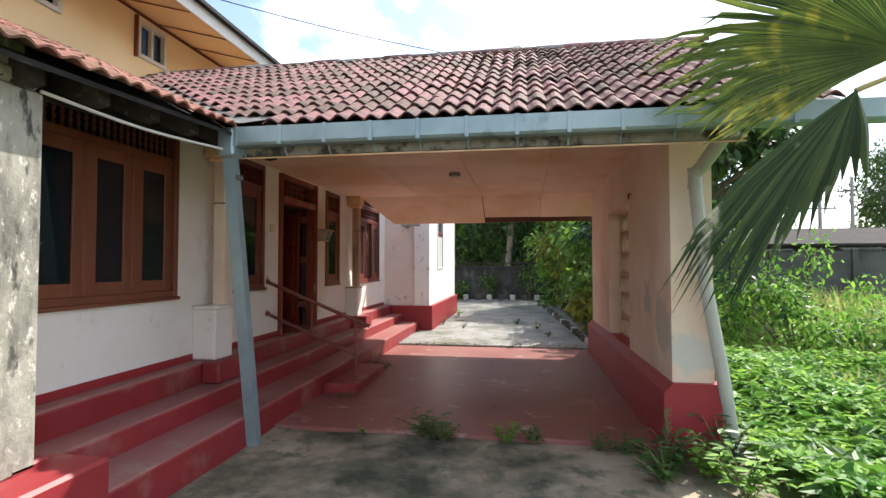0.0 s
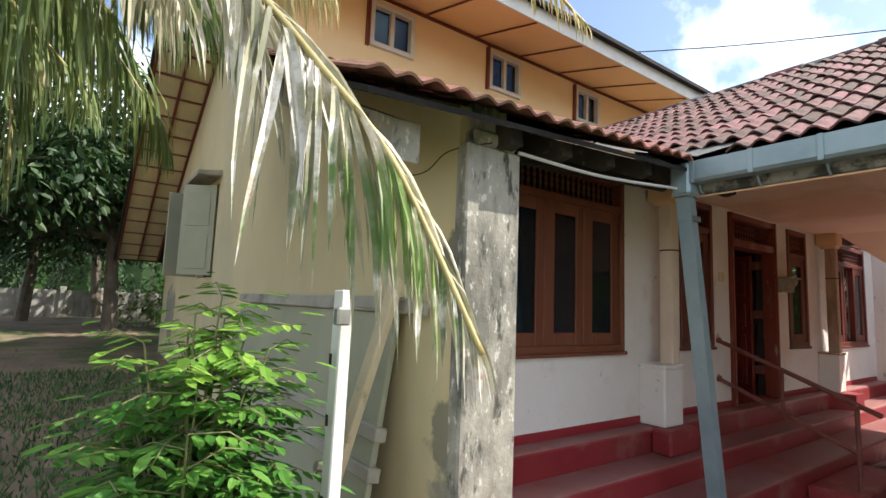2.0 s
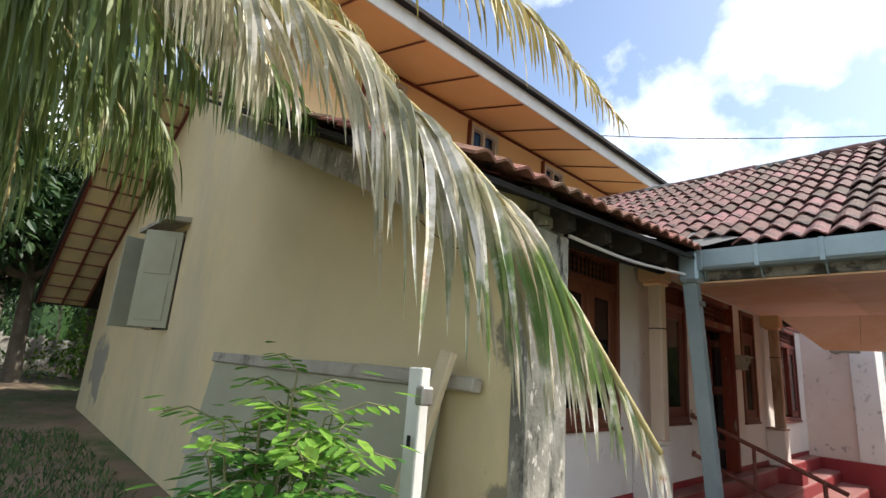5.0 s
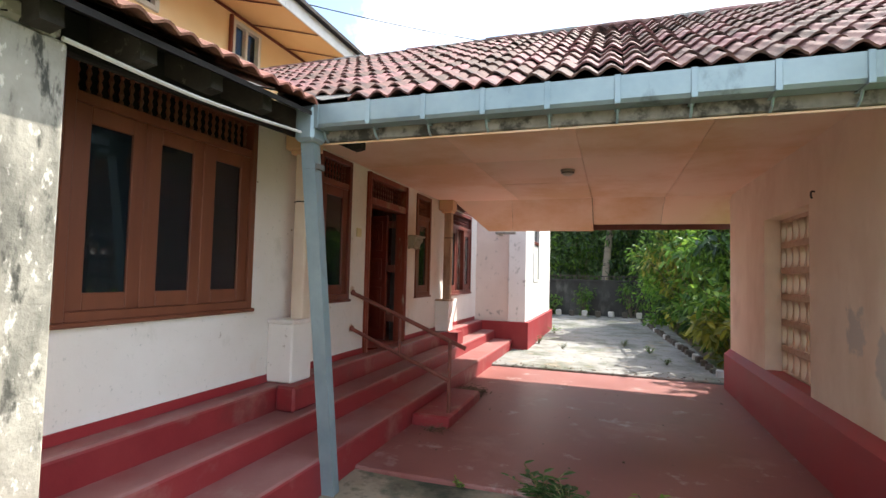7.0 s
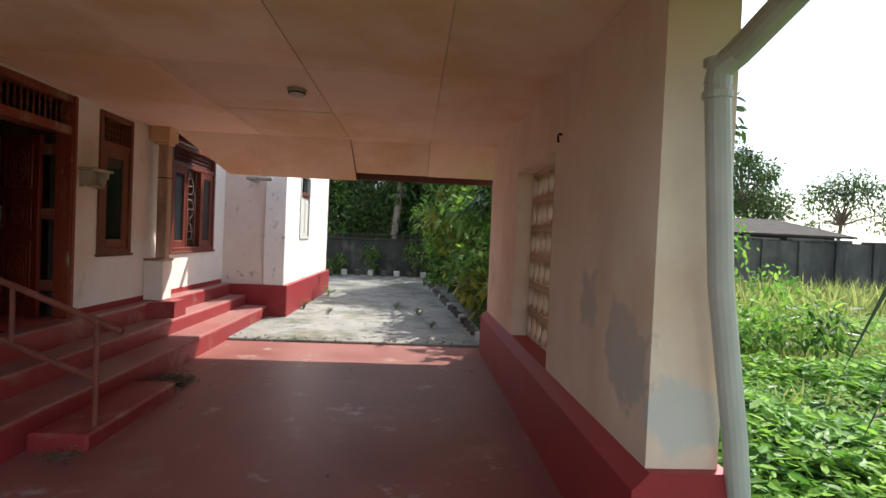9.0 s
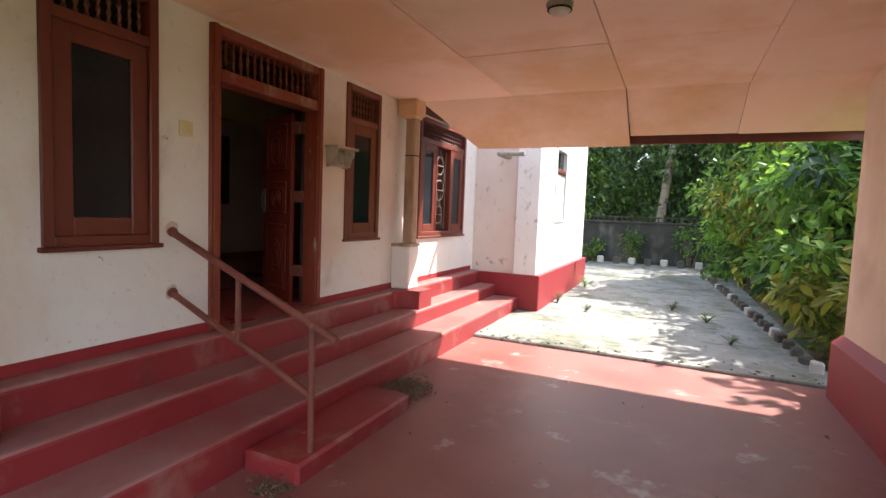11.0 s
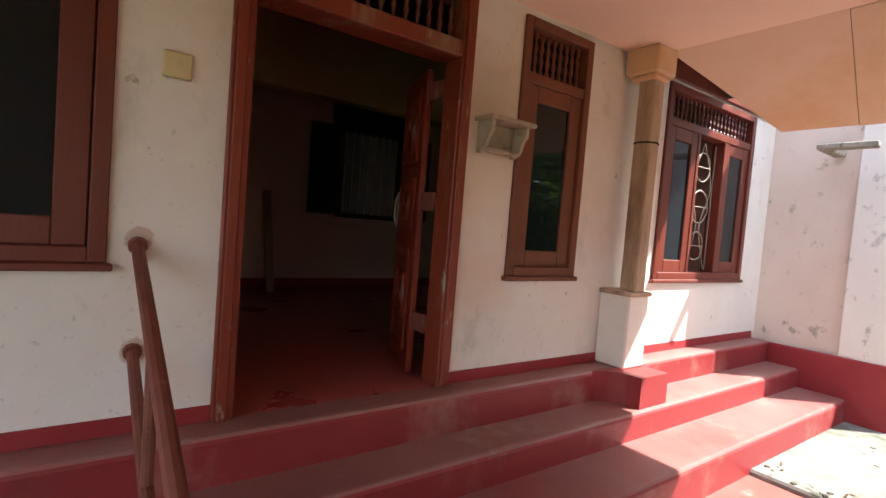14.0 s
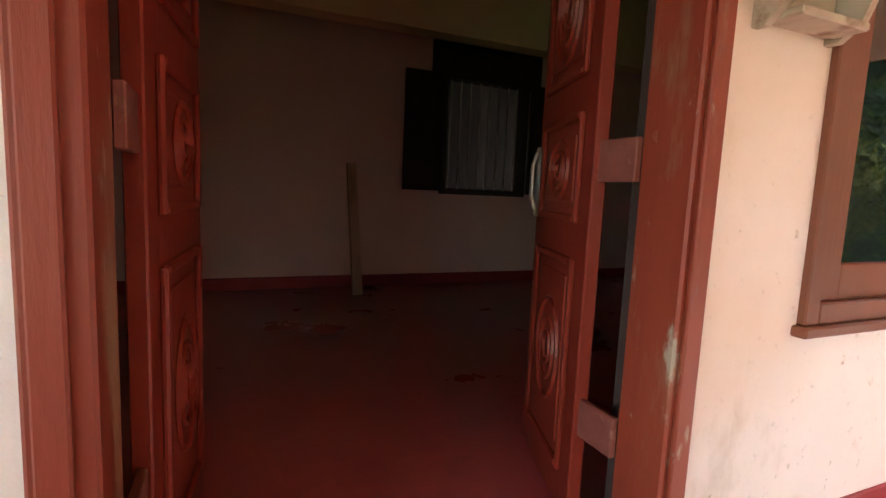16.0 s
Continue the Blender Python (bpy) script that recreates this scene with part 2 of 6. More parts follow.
WHITE_PAINT = mat("flaking_white_paint", (0.56, 0.55, 0.51), (0.66, 0.65, 0.61), 5, 0.6, 0.1, 50, [((0.35, 0.33, 0.28), 5, 0.64, 0.7, 0.4)])
PVC = mat("greyed_pvc_pipe", (0.36, 0.37, 0.33), (0.46, 0.46, 0.41), 3, 0.5, 0.05, 50, [((0.25, 0.25, 0.21), 5, 0.64, 0.74, 0.5)])
ZINC = mat("blue_grey_galvanised_gutter", (0.22, 0.30, 0.33), (0.32, 0.41, 0.44), 3, 0.42, 0.06, 50, [((0.10, 0.13, 0.13), 2.5, 0.6, 0.72, 0.6)], metal=0.35)
FLASH = mat("grey_valley_flashing", (0.11, 0.11, 0.10), (0.19, 0.19, 0.175), 3, 0.7, 0.2, 40)
TILE = mat("weathered_clay_roof_tile", (0.12, 0.056, 0.048), (0.19, 0.098, 0.086), 7.0, 0.85, 0.35, 50,
           [((0.035, 0.022, 0.022), 5.0, 0.48, 0.64, 1), ((0.36, 0.25, 0.23), 9.0, 0.64, 0.72, 1)], obj_random=0.45)
TILE_A = mat("orange_clay_roof_tile", (0.16, 0.072, 0.048), (0.24, 0.115, 0.078), 7.0, 0.88, 0.45, 50, [((0.05, 0.03, 0.025), 5.0, 0.50, 0.64, 1), ((0.34, 0.25, 0.19), 11.0, 0.64, 0.72, 1)], obj_random=0.45)
METAL_RAIL = mat("rusty_red_painted_pipe", (0.13, 0.035, 0.025), (0.22, 0.07, 0.05), 9, 0.6, 0.2, 60, [((0.30, 0.16, 0.10), 10, 0.6, 0.7, 1)])
IRON = mat("pale_painted_grille_iron", (0.27, 0.23, 0.19), (0.36, 0.32, 0.27), 9, 0.55, 0.1, 60)
STEEL = mat("worn_steel", (0.35, 0.33, 0.30), (0.48, 0.46, 0.43), 9, 0.4, 0.08, 60, metal=0.8)
BREEZE = mat("painted_breeze_block", (0.44, 0.30, 0.21), (0.54, 0.40, 0.29), 4, 0.9, 0.3, 40, [((0.30, 0.2, 0.13), 3, 0.6, 0.72, 1)])
PLASTIC = mat("yellowed_switch_plastic", (0.62, 0.52, 0.28), (0.68, 0.58, 0.34), 5, 0.4, 0.0)
ROOM_WALL = mat("dim_pinkish_room_plaster", (0.68, 0.46, 0.41), (0.74, 0.52, 0.46), 1.5, 0.85, 0.08, 40)
# Ceiling colour kept dark to stand for the dim top of the room.
ROOM_CEILING = mat("shade_dark_ceiling_board", (0.13, 0.085, 0.065), (0.20, 0.13, 0.10), 1.5, 0.85, 0.1, 40)
# Dark shutter paint; also the shade in the door gap and side window.
DARK = mat("dark_paint_and_gap_shade", (0.03, 0.02, 0.018), (0.05, 0.035, 0.03), 4, 0.7, 0.1, 40)
GROUND = mat("dry_earth_with_leaf_litter", (0.15, 0.105, 0.07), (0.24, 0.18, 0.12), 1.2, 0.95, 0.6, 20,
             [((0.07, 0.10, 0.03), 0.5, 0.50, 0.62, 1), ((0.34, 0.28, 0.18), 9, 0.64, 0.7, 1)])
LAWN = mat("rough_lawn_soil", (0.07, 0.11, 0.03), (0.14, 0.18, 0.06), 1.2, 0.95, 0.6, 20)
GRASS = mat("bright_grass_blade", (0.21, 0.28, 0.07), (0.35, 0.38, 0.14), 0.8, 0.7, 0.0, island=0.35, translucent=0.45, spec=0.2)
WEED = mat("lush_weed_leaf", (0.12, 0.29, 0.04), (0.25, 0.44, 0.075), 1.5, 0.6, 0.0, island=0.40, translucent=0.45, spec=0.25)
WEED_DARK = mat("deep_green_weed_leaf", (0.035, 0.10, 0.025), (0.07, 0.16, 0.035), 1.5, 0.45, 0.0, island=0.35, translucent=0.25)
SHRUB = mat("glossy_shrub_leaf", (0.05, 0.125, 0.022), (0.20, 0.36, 0.05), 1.0, 0.4, 0.0, island=0.45, translucent=0.5)
CROTON = mat("yellow_green_croton_leaf", (0.20, 0.26, 0.03), (0.32, 0.30, 0.05), 1.5, 0.4, 0.0, island=0.4, translucent=0.3)
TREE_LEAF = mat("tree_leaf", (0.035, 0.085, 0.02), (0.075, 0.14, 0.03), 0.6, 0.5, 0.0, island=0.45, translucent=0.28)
# Darker copy of the tree leaf, with shade put into its colour.
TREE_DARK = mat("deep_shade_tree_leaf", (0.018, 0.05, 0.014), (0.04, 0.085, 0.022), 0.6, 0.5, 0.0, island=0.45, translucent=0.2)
FROND_DRY = mat("drying_palm_leaflet", (0.36, 0.35, 0.22), (0.60, 0.56, 0.42), 3.0, 0.5, 0.0, island=0.40, translucent=0.3,
                stains=[((0.20, 0.27, 0.10), 1.6, 0.5, 0.62, 1), ((0.72, 0.68, 0.60), 4.0, 0.58, 0.66, 1), ((0.42, 0.26, 0.10), 5.0, 0.62, 0.70, 1)])
FROND_YELLOW = mat("yellowing_palm_leaflet", (0.44, 0.36, 0.12), (0.36, 0.35, 0.16), 2.0, 0.5, 0.0, island=0.35, translucent=0.35)
FROND_GREEN = mat("green_palm_leaflet", (0.10, 0.16, 0.04), (0.20, 0.25, 0.08), 2.0, 0.42, 0.0, island=0.35, translucent=0.3,
                  stains=[((0.32, 0.30, 0.15), 3.0, 0.6, 0.7, 1)])
RAFTER = mat("weathered_black_rafter_end", (0.020, 0.018, 0.015), (0.05, 0.045, 0.038), 8, 0.9, 0.4, 40, [((0.12, 0.11, 0.09), 14, 0.62, 0.70, 1)])
FROND_MAIN = mat("half_dried_palm_leaflet", (0.30, 0.29, 0.17), (0.56, 0.53, 0.41), 2.2, 0.5, 0.0, obj_random=0.42, translucent=0.3,
                 stains=[((0.13, 0.21, 0.055), 1.5, 0.53, 0.62, 1), ((0.74, 0.71, 0.64), 3.0, 0.52, 0.60, 1), ((0.36, 0.22, 0.09), 4.0, 0.60, 0.68, 1)])
RACHIS = mat("yellow_palm_rib", (0.30, 0.24, 0.09), (0.40, 0.33, 0.15), 4, 0.55, 0.1, 50)
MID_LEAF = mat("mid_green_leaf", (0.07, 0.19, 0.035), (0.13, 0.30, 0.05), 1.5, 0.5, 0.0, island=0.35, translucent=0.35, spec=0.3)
FAN = mat("fan_palm_blade", (0.016, 0.034, 0.011), (0.042, 0.07, 0.022), 2.0, 0.62, 0.05, 60, island=0.6, translucent=0.08, spec=0.2,
          stains=[((0.30, 0.30, 0.20), 4.0, 0.60, 0.70, 1)])
FAN_YELLOW = mat("yellowed_fan_palm_blade", (0.055, 0.095, 0.022), (0.14, 0.19, 0.035), 2.5, 0.45, 0.05, 60, island=0.5, translucent=0.3,
                 stains=[((0.34, 0.32, 0.05), 3.0, 0.56, 0.68, 1)])
FAR_WALL = mat("pale_weathered_garden_wall", (0.34, 0.33, 0.29), (0.46, 0.44, 0.39), 1.2, 0.95, 0.3, 25, [((0.10, 0.10, 0.09), 1.4, 0.50, 0.66, 0.3)])
YARD_LITTER = mat("fallen_brown_leaf", (0.14, 0.09, 0.05), (0.34, 0.25, 0.15), 9, 0.9, 0.0, island=0.4)
BARK = mat("grey_brown_bark", (0.10, 0.08, 0.06), (0.20, 0.17, 0.13), 3, 0.9, 0.5, 20)
PALM_BARK = mat("ringed_pale_palm_bark", (0.22, 0.18, 0.14), (0.32, 0.27, 0.21), 3, 0.9, 0.5, 20, streak=4.0)
STEM = mat("green_stem", (0.12, 0.14, 0.05), (0.20, 0.18, 0.08), 4, 0.7, 0.1, 40)
KERB_PALE = mat("whitewashed_kerb_stone", (0.42, 0.41, 0.38), (0.52, 0.51, 0.48), 4, 0.9, 0.3, 30, [((0.14, 0.14, 0.12), 5, 0.55, 0.7, 1)])
KERB_DARK = mat("blackened_kerb_brick", (0.06, 0.055, 0.045), (0.13, 0.11, 0.09), 4, 0.9, 0.4, 30, [((0.5, 0.48, 0.44), 8, 0.66, 0.72, 1)])
SHEET = mat("rusted_dark_roof_sheet", (0.03, 0.028, 0.026), (0.06, 0.055, 0.05), 2, 0.95, 0.2, 20, spec=0.1)
POLE = mat("grey_concrete_pole", (0.24, 0.24, 0.23), (0.32, 0.32, 0.30), 3, 0.85, 0.1, 30)
PANE = glass("dark_window_glass", (0.030, 0.048, 0.060), 0.02)
LAMP_GLASS = mat("dusty_lamp_glass", (0.55, 0.52, 0.46), (0.62, 0.58, 0.52), 5, 0.4, 0.0)


# ---- mesh building ----
class Mesh:
    """Collects faces; obj() makes one object of them."""

    def __init__(self):
        self.v, self.f = [], []

    def quad(self, *p):
        k = len(self.v)
        self.v += [tuple(q) for q in p]
        self.f.append(tuple(range(k, k + len(p))))
        return self

    def box(self, x0, y0, z0, x1, y1, z1, b=0.0, m=None):
        lo, hi = (min(x0, x1), min(y0, y1), min(z0, z1)), (max(x0, x1), max(y0, y1), max(z0, z1))
        k = len(self.v)
        b = min(b, 0.45 * min(h - l for l, h in zip(lo, hi)))
        pts, index = [], {}
        corners = [(i, j, q) for i in (0, 1) for j in (0, 1) for q in (0, 1)]
        for c in corners:
            for a in range(3 if b > 0 else 1):
                p = []
                for ax in range(3):
                    v = hi[ax] if c[ax] else lo[ax]
                    if b > 0 and ax != a:
                        v += -b if c[ax] else b
                    p.append(v)
                index[c, a] = k + len(pts)
                pts.append(Vector(p))
        g = (lambda c, a: index[c, a]) if b > 0 else (lambda c, a: index[c, 0])
        for a in range(3):
            o1, o2 = (a + 1) % 3, (a + 2) % 3
            for s in (0, 1):
                ring = []
                for u, w in ((0, 0), (1, 0), (1, 1), (0, 1)):
                    c = [0, 0, 0]
                    c[a], c[o1], c[o2] = s, u, w
                    ring.append(g(tuple(c), a))
                self.f.append(tuple(ring if s else ring[::-1]))
        if b > 0:
            for a in range(3):
                o1, o2 = (a + 1) % 3, (a + 2) % 3
                for u in (0, 1):
                    for w in (0, 1):
                        c = [0, 0, 0]
                        c[o1], c[o2] = u, w
                        d = list(c)
                        d[a] = 1
                        c, d = tuple(c), tuple(d)
                        ring = (g(c, o1), g(d, o1), g(d, o2), g(c, o2))
                        self.f.append(ring if u == w else ring[::-1])
            for c in corners:
                ring = (g(c, 0), g(c, 1), g(c, 2))
                self.f.append(ring if sum(c) % 2 else ring[::-1])
        self.v += [tuple(m @ p) if m else tuple(p) for p in pts]
        return self

    def prism(self, poly, axis, a0, a1):
        """poly in the two other axes (in x, y, z order), pushed along axis."""
        k, n = len(self.v), len(poly)
        for a in (a0, a1):
            for u, w in poly:
                p = [u, w]
                p.insert("xyz".index(axis), a)
                self.v.append(tuple(p))
        self.f.append(tuple(range(k, k + n))[::-1])
        self.f.append(tuple(range(k + n, k + 2 * n)))
        for i in range(n):
            j = (i + 1) % n
            self.f.append((k + i, k + j, k + n + j, k + n + i))
        return self

    def tube(self, pts, r, n=10, caps=True):
        pts = [Vector(p) for p in pts]
        k = len(self.v)
        side = None
        for i, p in enumerate(pts):
            d = (pts[min(i + 1, len(pts) - 1)] - pts[max(i - 1, 0)]).normalized()
            if side is None:
                side = d.cross(Vector((0.31, 0.17, 0.93))).normalized()
            side = (side - d * side.dot(d)).normalized()
            up = d.cross(side)
            rr = r[i] if isinstance(r, (list, tuple)) else r
            for j in range(n):
                a = 2 * math.pi * j / n
                self.v.append(tuple(p + (side * math.cos(a) + up * math.sin(a)) * rr))
        for i in range(len(pts) - 1):
            for j in range(n):
                q = (j + 1) % n
                self.f.append((k + i * n + j, k + i * n + q, k + (i + 1) * n + q, k + (i + 1) * n + j))
        if caps:
            self.f.append(tuple(range(k, k + n))[::-1])
            e = k + (len(pts) - 1) * n
            self.f.append(tuple(range(e, e + n)))
        return self

    def lathe(self, prof, x, y, n=12):
        """prof: (radius, z) upwards, round an upright axis."""
        k = len(self.v)
        for r, z in prof:
            for j in range(n):
                a = 2 * math.pi * j / n
                self.v.append((x + r * math.cos(a), y + r * math.sin(a), z))
        for i in range(len(prof) - 1):
            for j in range(n):
                q = (j + 1) % n
                self.f.append((k + i * n + j, k + i * n + q, k + (i + 1) * n + q, k + (i + 1) * n + j))
        self.f.append(tuple(range(k, k + n))[::-1])
        e = k + (len(prof) - 1) * n
        self.f.append(tuple(range(e, e + n)))
        return self

    def cells(self, axis, t0, t1, us, vs, solid):
        """A wall of thickness t0..t1 across axis, in cells us x vs, whose solid(u, v) says where it is filled."""
        def put(*pts):
            out = []
            for t, u, v in pts:
                p = [u, v]
                p.insert("xyz".index(axis), t)
                out.append(tuple(p))
            self.quad(*out)
        nu, nv = len(us) - 1, len(vs) - 1
        on = [[solid((us[i] + us[i + 1]) / 2, (vs[j] + vs[j + 1]) / 2) for j in range(nv)] for i in range(nu)]
        at = lambda i, j: 0 <= i < nu and 0 <= j < nv and on[i][j]
        for i in range(nu):
            for j in range(nv):
                if not on[i][j]:
                    continue
                u0, u1, v0, v1 = us[i], us[i + 1], vs[j], vs[j + 1]
                put((t0, u0, v0), (t0, u0, v1), (t0, u1, v1), (t0, u1, v0))
                put((t1, u0, v0), (t1, u1, v0), (t1, u1, v1), (t1, u0, v1))
                if not at(i - 1, j):
                    put((t0, u0, v0), (t1, u0, v0), (t1, u0, v1), (t0, u0, v1))
                if not at(i + 1, j):
                    put((t0, u1, v0), (t0, u1, v1), (t1, u1, v1), (t1, u1, v0))
                if not at(i, j - 1):
                    put((t0, u0, v0), (t0, u1, v0), (t1, u1, v0), (t1, u0, v0))
                if not at(i, j + 1):
                    put((t0, u0, v1), (t1, u0, v1), (t1, u1, v1), (t0, u1, v1))
        return self

    def data(self, name, material, smooth=False, mend=True):
        me = bpy.data.meshes.new(name)
        me.from_pydata(self.v, [], self.f)
        if mend:
            bm = bmesh.new()
            bm.from_mesh(me)
            bmesh.ops.remove_doubles(bm, verts=bm.verts, dist=1e-5)
            bmesh.ops.recalc_face_normals(bm, faces=bm.faces)
            bm.to_mesh(me)
            bm.free()
        me.materials.append(material)
        if smooth:
            me.polygons.foreach_set("use_smooth", [True] * len(me.polygons))
        return me

    def obj(self, name, material, parent=None, label="", smooth=False, mend=True):
        ob = new(name, self.data(name, material, smooth, mend))
        if parent:
            ob.parent = parent
        if label:
            ob["label"] = label
        return ob


def thing(name, label, category, at=(0, 0, 0), group="", kind=""):
    """An Empty at the base of a thing, for its parts."""
    ob = new(name)
    ob.empty_display_size = 0.1
    ob.location = at
    return tagged(ob, label, category, group, kind)


def wall(name, axis, t0, t1, u0, u1, z0, z1, holes, material, label):
    us = sorted({u0, u1, *[h[0] for h in holes], *[h[1] for h in holes]})
    vs = sorted({z0, z1, *[h[2] for h in holes], *[h[3] for h in holes]})
    solid = lambda u, v: not any(h[0] < u < h[1] and h[2] < v < h[3] for h in holes)
    return tagged(Mesh().cells(axis, t0, t1, us, vs, solid).obj(name, material), label, "wall", kind="structure")


def blades(centres, ways, ups, lengths, widths, bend=0.15, fold=0.12):
    """Pointed leaves: arrays of places, directions, upward sides; returns a Mesh (8 vertices a leaf)."""
    c, d, u = (np.asarray(a, float) for a in (centres, ways, ups))
    d = d / np.linalg.norm(d, axis=1, keepdims=True)
    s = np.cross(d, u)
    s /= np.linalg.norm(s, axis=1, keepdims=True) + 1e-9
    u = np.cross(s, d)
    L, W = np.asarray(lengths, float)[:, None], np.asarray(widths, float)[:, None]
    cols = []
    for f, w, h in ((0, 0, 0), (0.3, 0.42, 0), (0.3, -0.42, 0), (0.35, 0, -fold), (0.68, 0.36, 0), (0.68, -0.36, 0), (0.7, 0, -fold), (1, 0, 0)):
        cols.append(c + d * L * f + s * W * w + u * (W * h - L * bend * f * f))
    v = np.stack(cols, 1).reshape(-1, 3)
    quads = ((0, 1, 3), (0, 3, 2), (1, 4, 6, 3), (3, 6, 5, 2), (4, 7, 6), (6, 7, 5))
    m = Mesh()
    m.v = [tuple(p) for p in v.tolist()]
    m.f = [tuple(8 * i + k for k in q) for i in range(len(c)) for q in quads]
    return m


rng = np.random.default_rng(7)


def unit(n):
    v = rng.normal(size=(n, 3))
    return v / np.linalg.norm(v, axis=1, keepdims=True)


def curve(pts, n):
    """Points of a smooth line through pts."""
    p = [Vector(q) for q in pts]
    out = []
    for i in range(len(p) - 1):
        a, b, c, d = p[max(i - 1, 0)], p[i], p[i + 1], p[min(i + 2, len(p) - 1)]
        for k in range(n):
            t = k / n
            out.append(0.5 * (2 * b + (c - a) * t + (2 * a - 5 * b + 4 * c - d) * t * t + (3 * b - a - 3 * c + d) * t ** 3))
    return out + [p[-1]]


# ---- ground ----
WALL_X, SILL = -3.39, 0.63
gm = Mesh()
xs = [-300, -80, -40] + list(np.arange(-30, 31, 1.5)) + [40, 80, 300]
ys = [-300, -80, -30] + list(np.arange(-15, 37, 1.5)) + [60, 120, 300]


def ground_z(x, y):
    z = -0.09
    if x < -4:
        z += min(0.5, (-4 - x) * 0.035)
    if x > 2.5:
        z += 0.04 * math.sin(x * 0.9) * math.sin(y * 0.7)
    return z


gm.v = [(float(x), float(y), ground_z(x, y)) for x in xs for y in ys]
gm.f = [(i * len(ys) + j, (i + 1) * len(ys) + j, (i + 1) * len(ys) + j + 1, i * len(ys) + j + 1) for i in range(len(xs) - 1) for j in range(len(ys) - 1)]
tagged(gm.obj("ground", GROUND, smooth=True, mend=False), "bare brown earth with leaf litter and patches of grass", "ground", kind="structure")
lm = Mesh()
lxs, lys = np.arange(1.75, 34, 1.25), np.arange(-6, 24, 1.25)
lm.v = [(float(x), float(y), ground_z(x, y) + 0.03) for x in lxs for y in lys]
lm.f = [(i * len(lys) + j, (i + 1) * len(lys) + j, (i + 1) * len(lys) + j + 1, i * len(lys) + j + 1) for i in range(len(lxs) - 1) for j in range(len(lys) - 1)]
tagged(lm.obj("lawn_ground", LAWN, smooth=True, mend=False), "damp green ground under the overgrown lawn", "lawn", kind="structure")

# apron, carport floor and driveway
ap = Mesh()
n_ap = 26
for i in range(n_ap + 1):
    for j in range(n_ap + 1):
        x, y = -2.6 + 4.35 * i / n_ap, -3.0 + 7.82 * j / n_ap
        ap.v.append((x, y, -0.035 + 0.015 * noise.noise((x * 1.3, y * 1.3, 0))))
ap.f = [(i * (n_ap + 1) + j, (i + 1) * (n_ap + 1) + j, (i + 1) * (n_ap + 1) + j + 1, i * (n_ap + 1) + j + 1) for i in range(n_ap) for j in range(n_ap)]
tagged(ap.obj("pavement_apron", CONCRETE, smooth=True), "cracked mossy concrete apron with dark lichen patches", "pavement", kind="structure")
tagged(Mesh().box(-2.62, 4.80, -0.3, 1.30, 9.86, 0.0, 0.012).obj("floor_carport", RED_FLOOR), "worn red cement carport floor with pale scuffs", "floor", kind="structure")
tagged(Mesh().box(-3.0, 9.87, -0.3, 1.35, 22.9, 0.035, 0.015).obj("driveway", DRIVE), "pale grey concrete driveway in dappled sunlight", "driveway", kind="structure")

# ---- house walls ----
WINS = {"window_1": (2.88, 4.47, 1.30, 2.90), "window_2": (5.45, 6.13, 1.31, 2.90), "window_3": (8.20, 8.85, 1.27, 2.88), "window_4": (9.84, 11.42, 1.25, 2.86)}
DOOR = (6.53, 7.81, SILL, 2.89)
wall("wall_front", "x", WALL_X - 0.22, WALL_X, 2.23, 12.2, -0.2, 3.35, [*WINS.values(), (DOOR[0], DOOR[1], SILL - 0.06, DOOR[3]), (2.22, 5.0, 3.03, 3.36)], WHITE_WALL, "whitewashed house wall with brown stains and open doorway")
UX = -6.6
# end wall under the lean-to roof and on to the back of the house
SL, SLA = math.tan(radians(29.6)), math.tan(radians(24.0))      # the carport's and the lean-to's pitch
EAVE_A = (-2.42, 2.74)


def roof_a(x):
    return EAVE_A[1] + (EAVE_A[0] - x) * SLA


SIDE = (-10.35, -9.05, 1.95, 3.45)
ew = Mesh()
EX = -2.715
top = lambda x: roof_a(x) - 0.10
ew.prism([(EX, -0.3), (EX, top(EX)), (UX, top(UX)), (UX, 6.0), (SIDE[1], 6.0), (SIDE[1], -0.3)], "y", 2.0, 2.22)
ew.prism([(SIDE[1], -0.3), (SIDE[1], SIDE[2]), (SIDE[0], SIDE[2]), (SIDE[0], -0.3)], "y", 2.0, 2.22)
ew.prism([(SIDE[1], SIDE[3]), (SIDE[1], 6.0), (SIDE[0], 6.0), (SIDE[0], SIDE[3])], "y", 2.0, 2.22)
ew.prism([(SIDE[0], -0.3), (SIDE[0], 6.0), (-11.0, 6.0), (-14.6, 3.55), (-14.6, -0.3)], "y", 2.0, 2.22)
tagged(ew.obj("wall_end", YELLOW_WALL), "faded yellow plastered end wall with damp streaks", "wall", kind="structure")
# upper storey
UP = [(3.27, 4.0), (5.45, 6.17), (7.60, 8.31)]
wall("wall_upper", "x", UX - 0.2, UX, 2.23, 16.0, 2.9, 6.1, [(a, b, 5.20, 5.86) for a, b in UP], UPPER_WALL, "ochre painted upper storey wall with small windows")
us_ = Mesh()
us_.prism([(UX, 6.00), (-5.22, 5.62), (-5.22, 5.65), (UX, 6.03)], "y", 0.9, 16.2)
tagged(us_.obj("ceiling_upper_soffit", UPPER_SOFFIT), "orange painted boarded eave soffit with dark battens", "soffit", kind="structure")
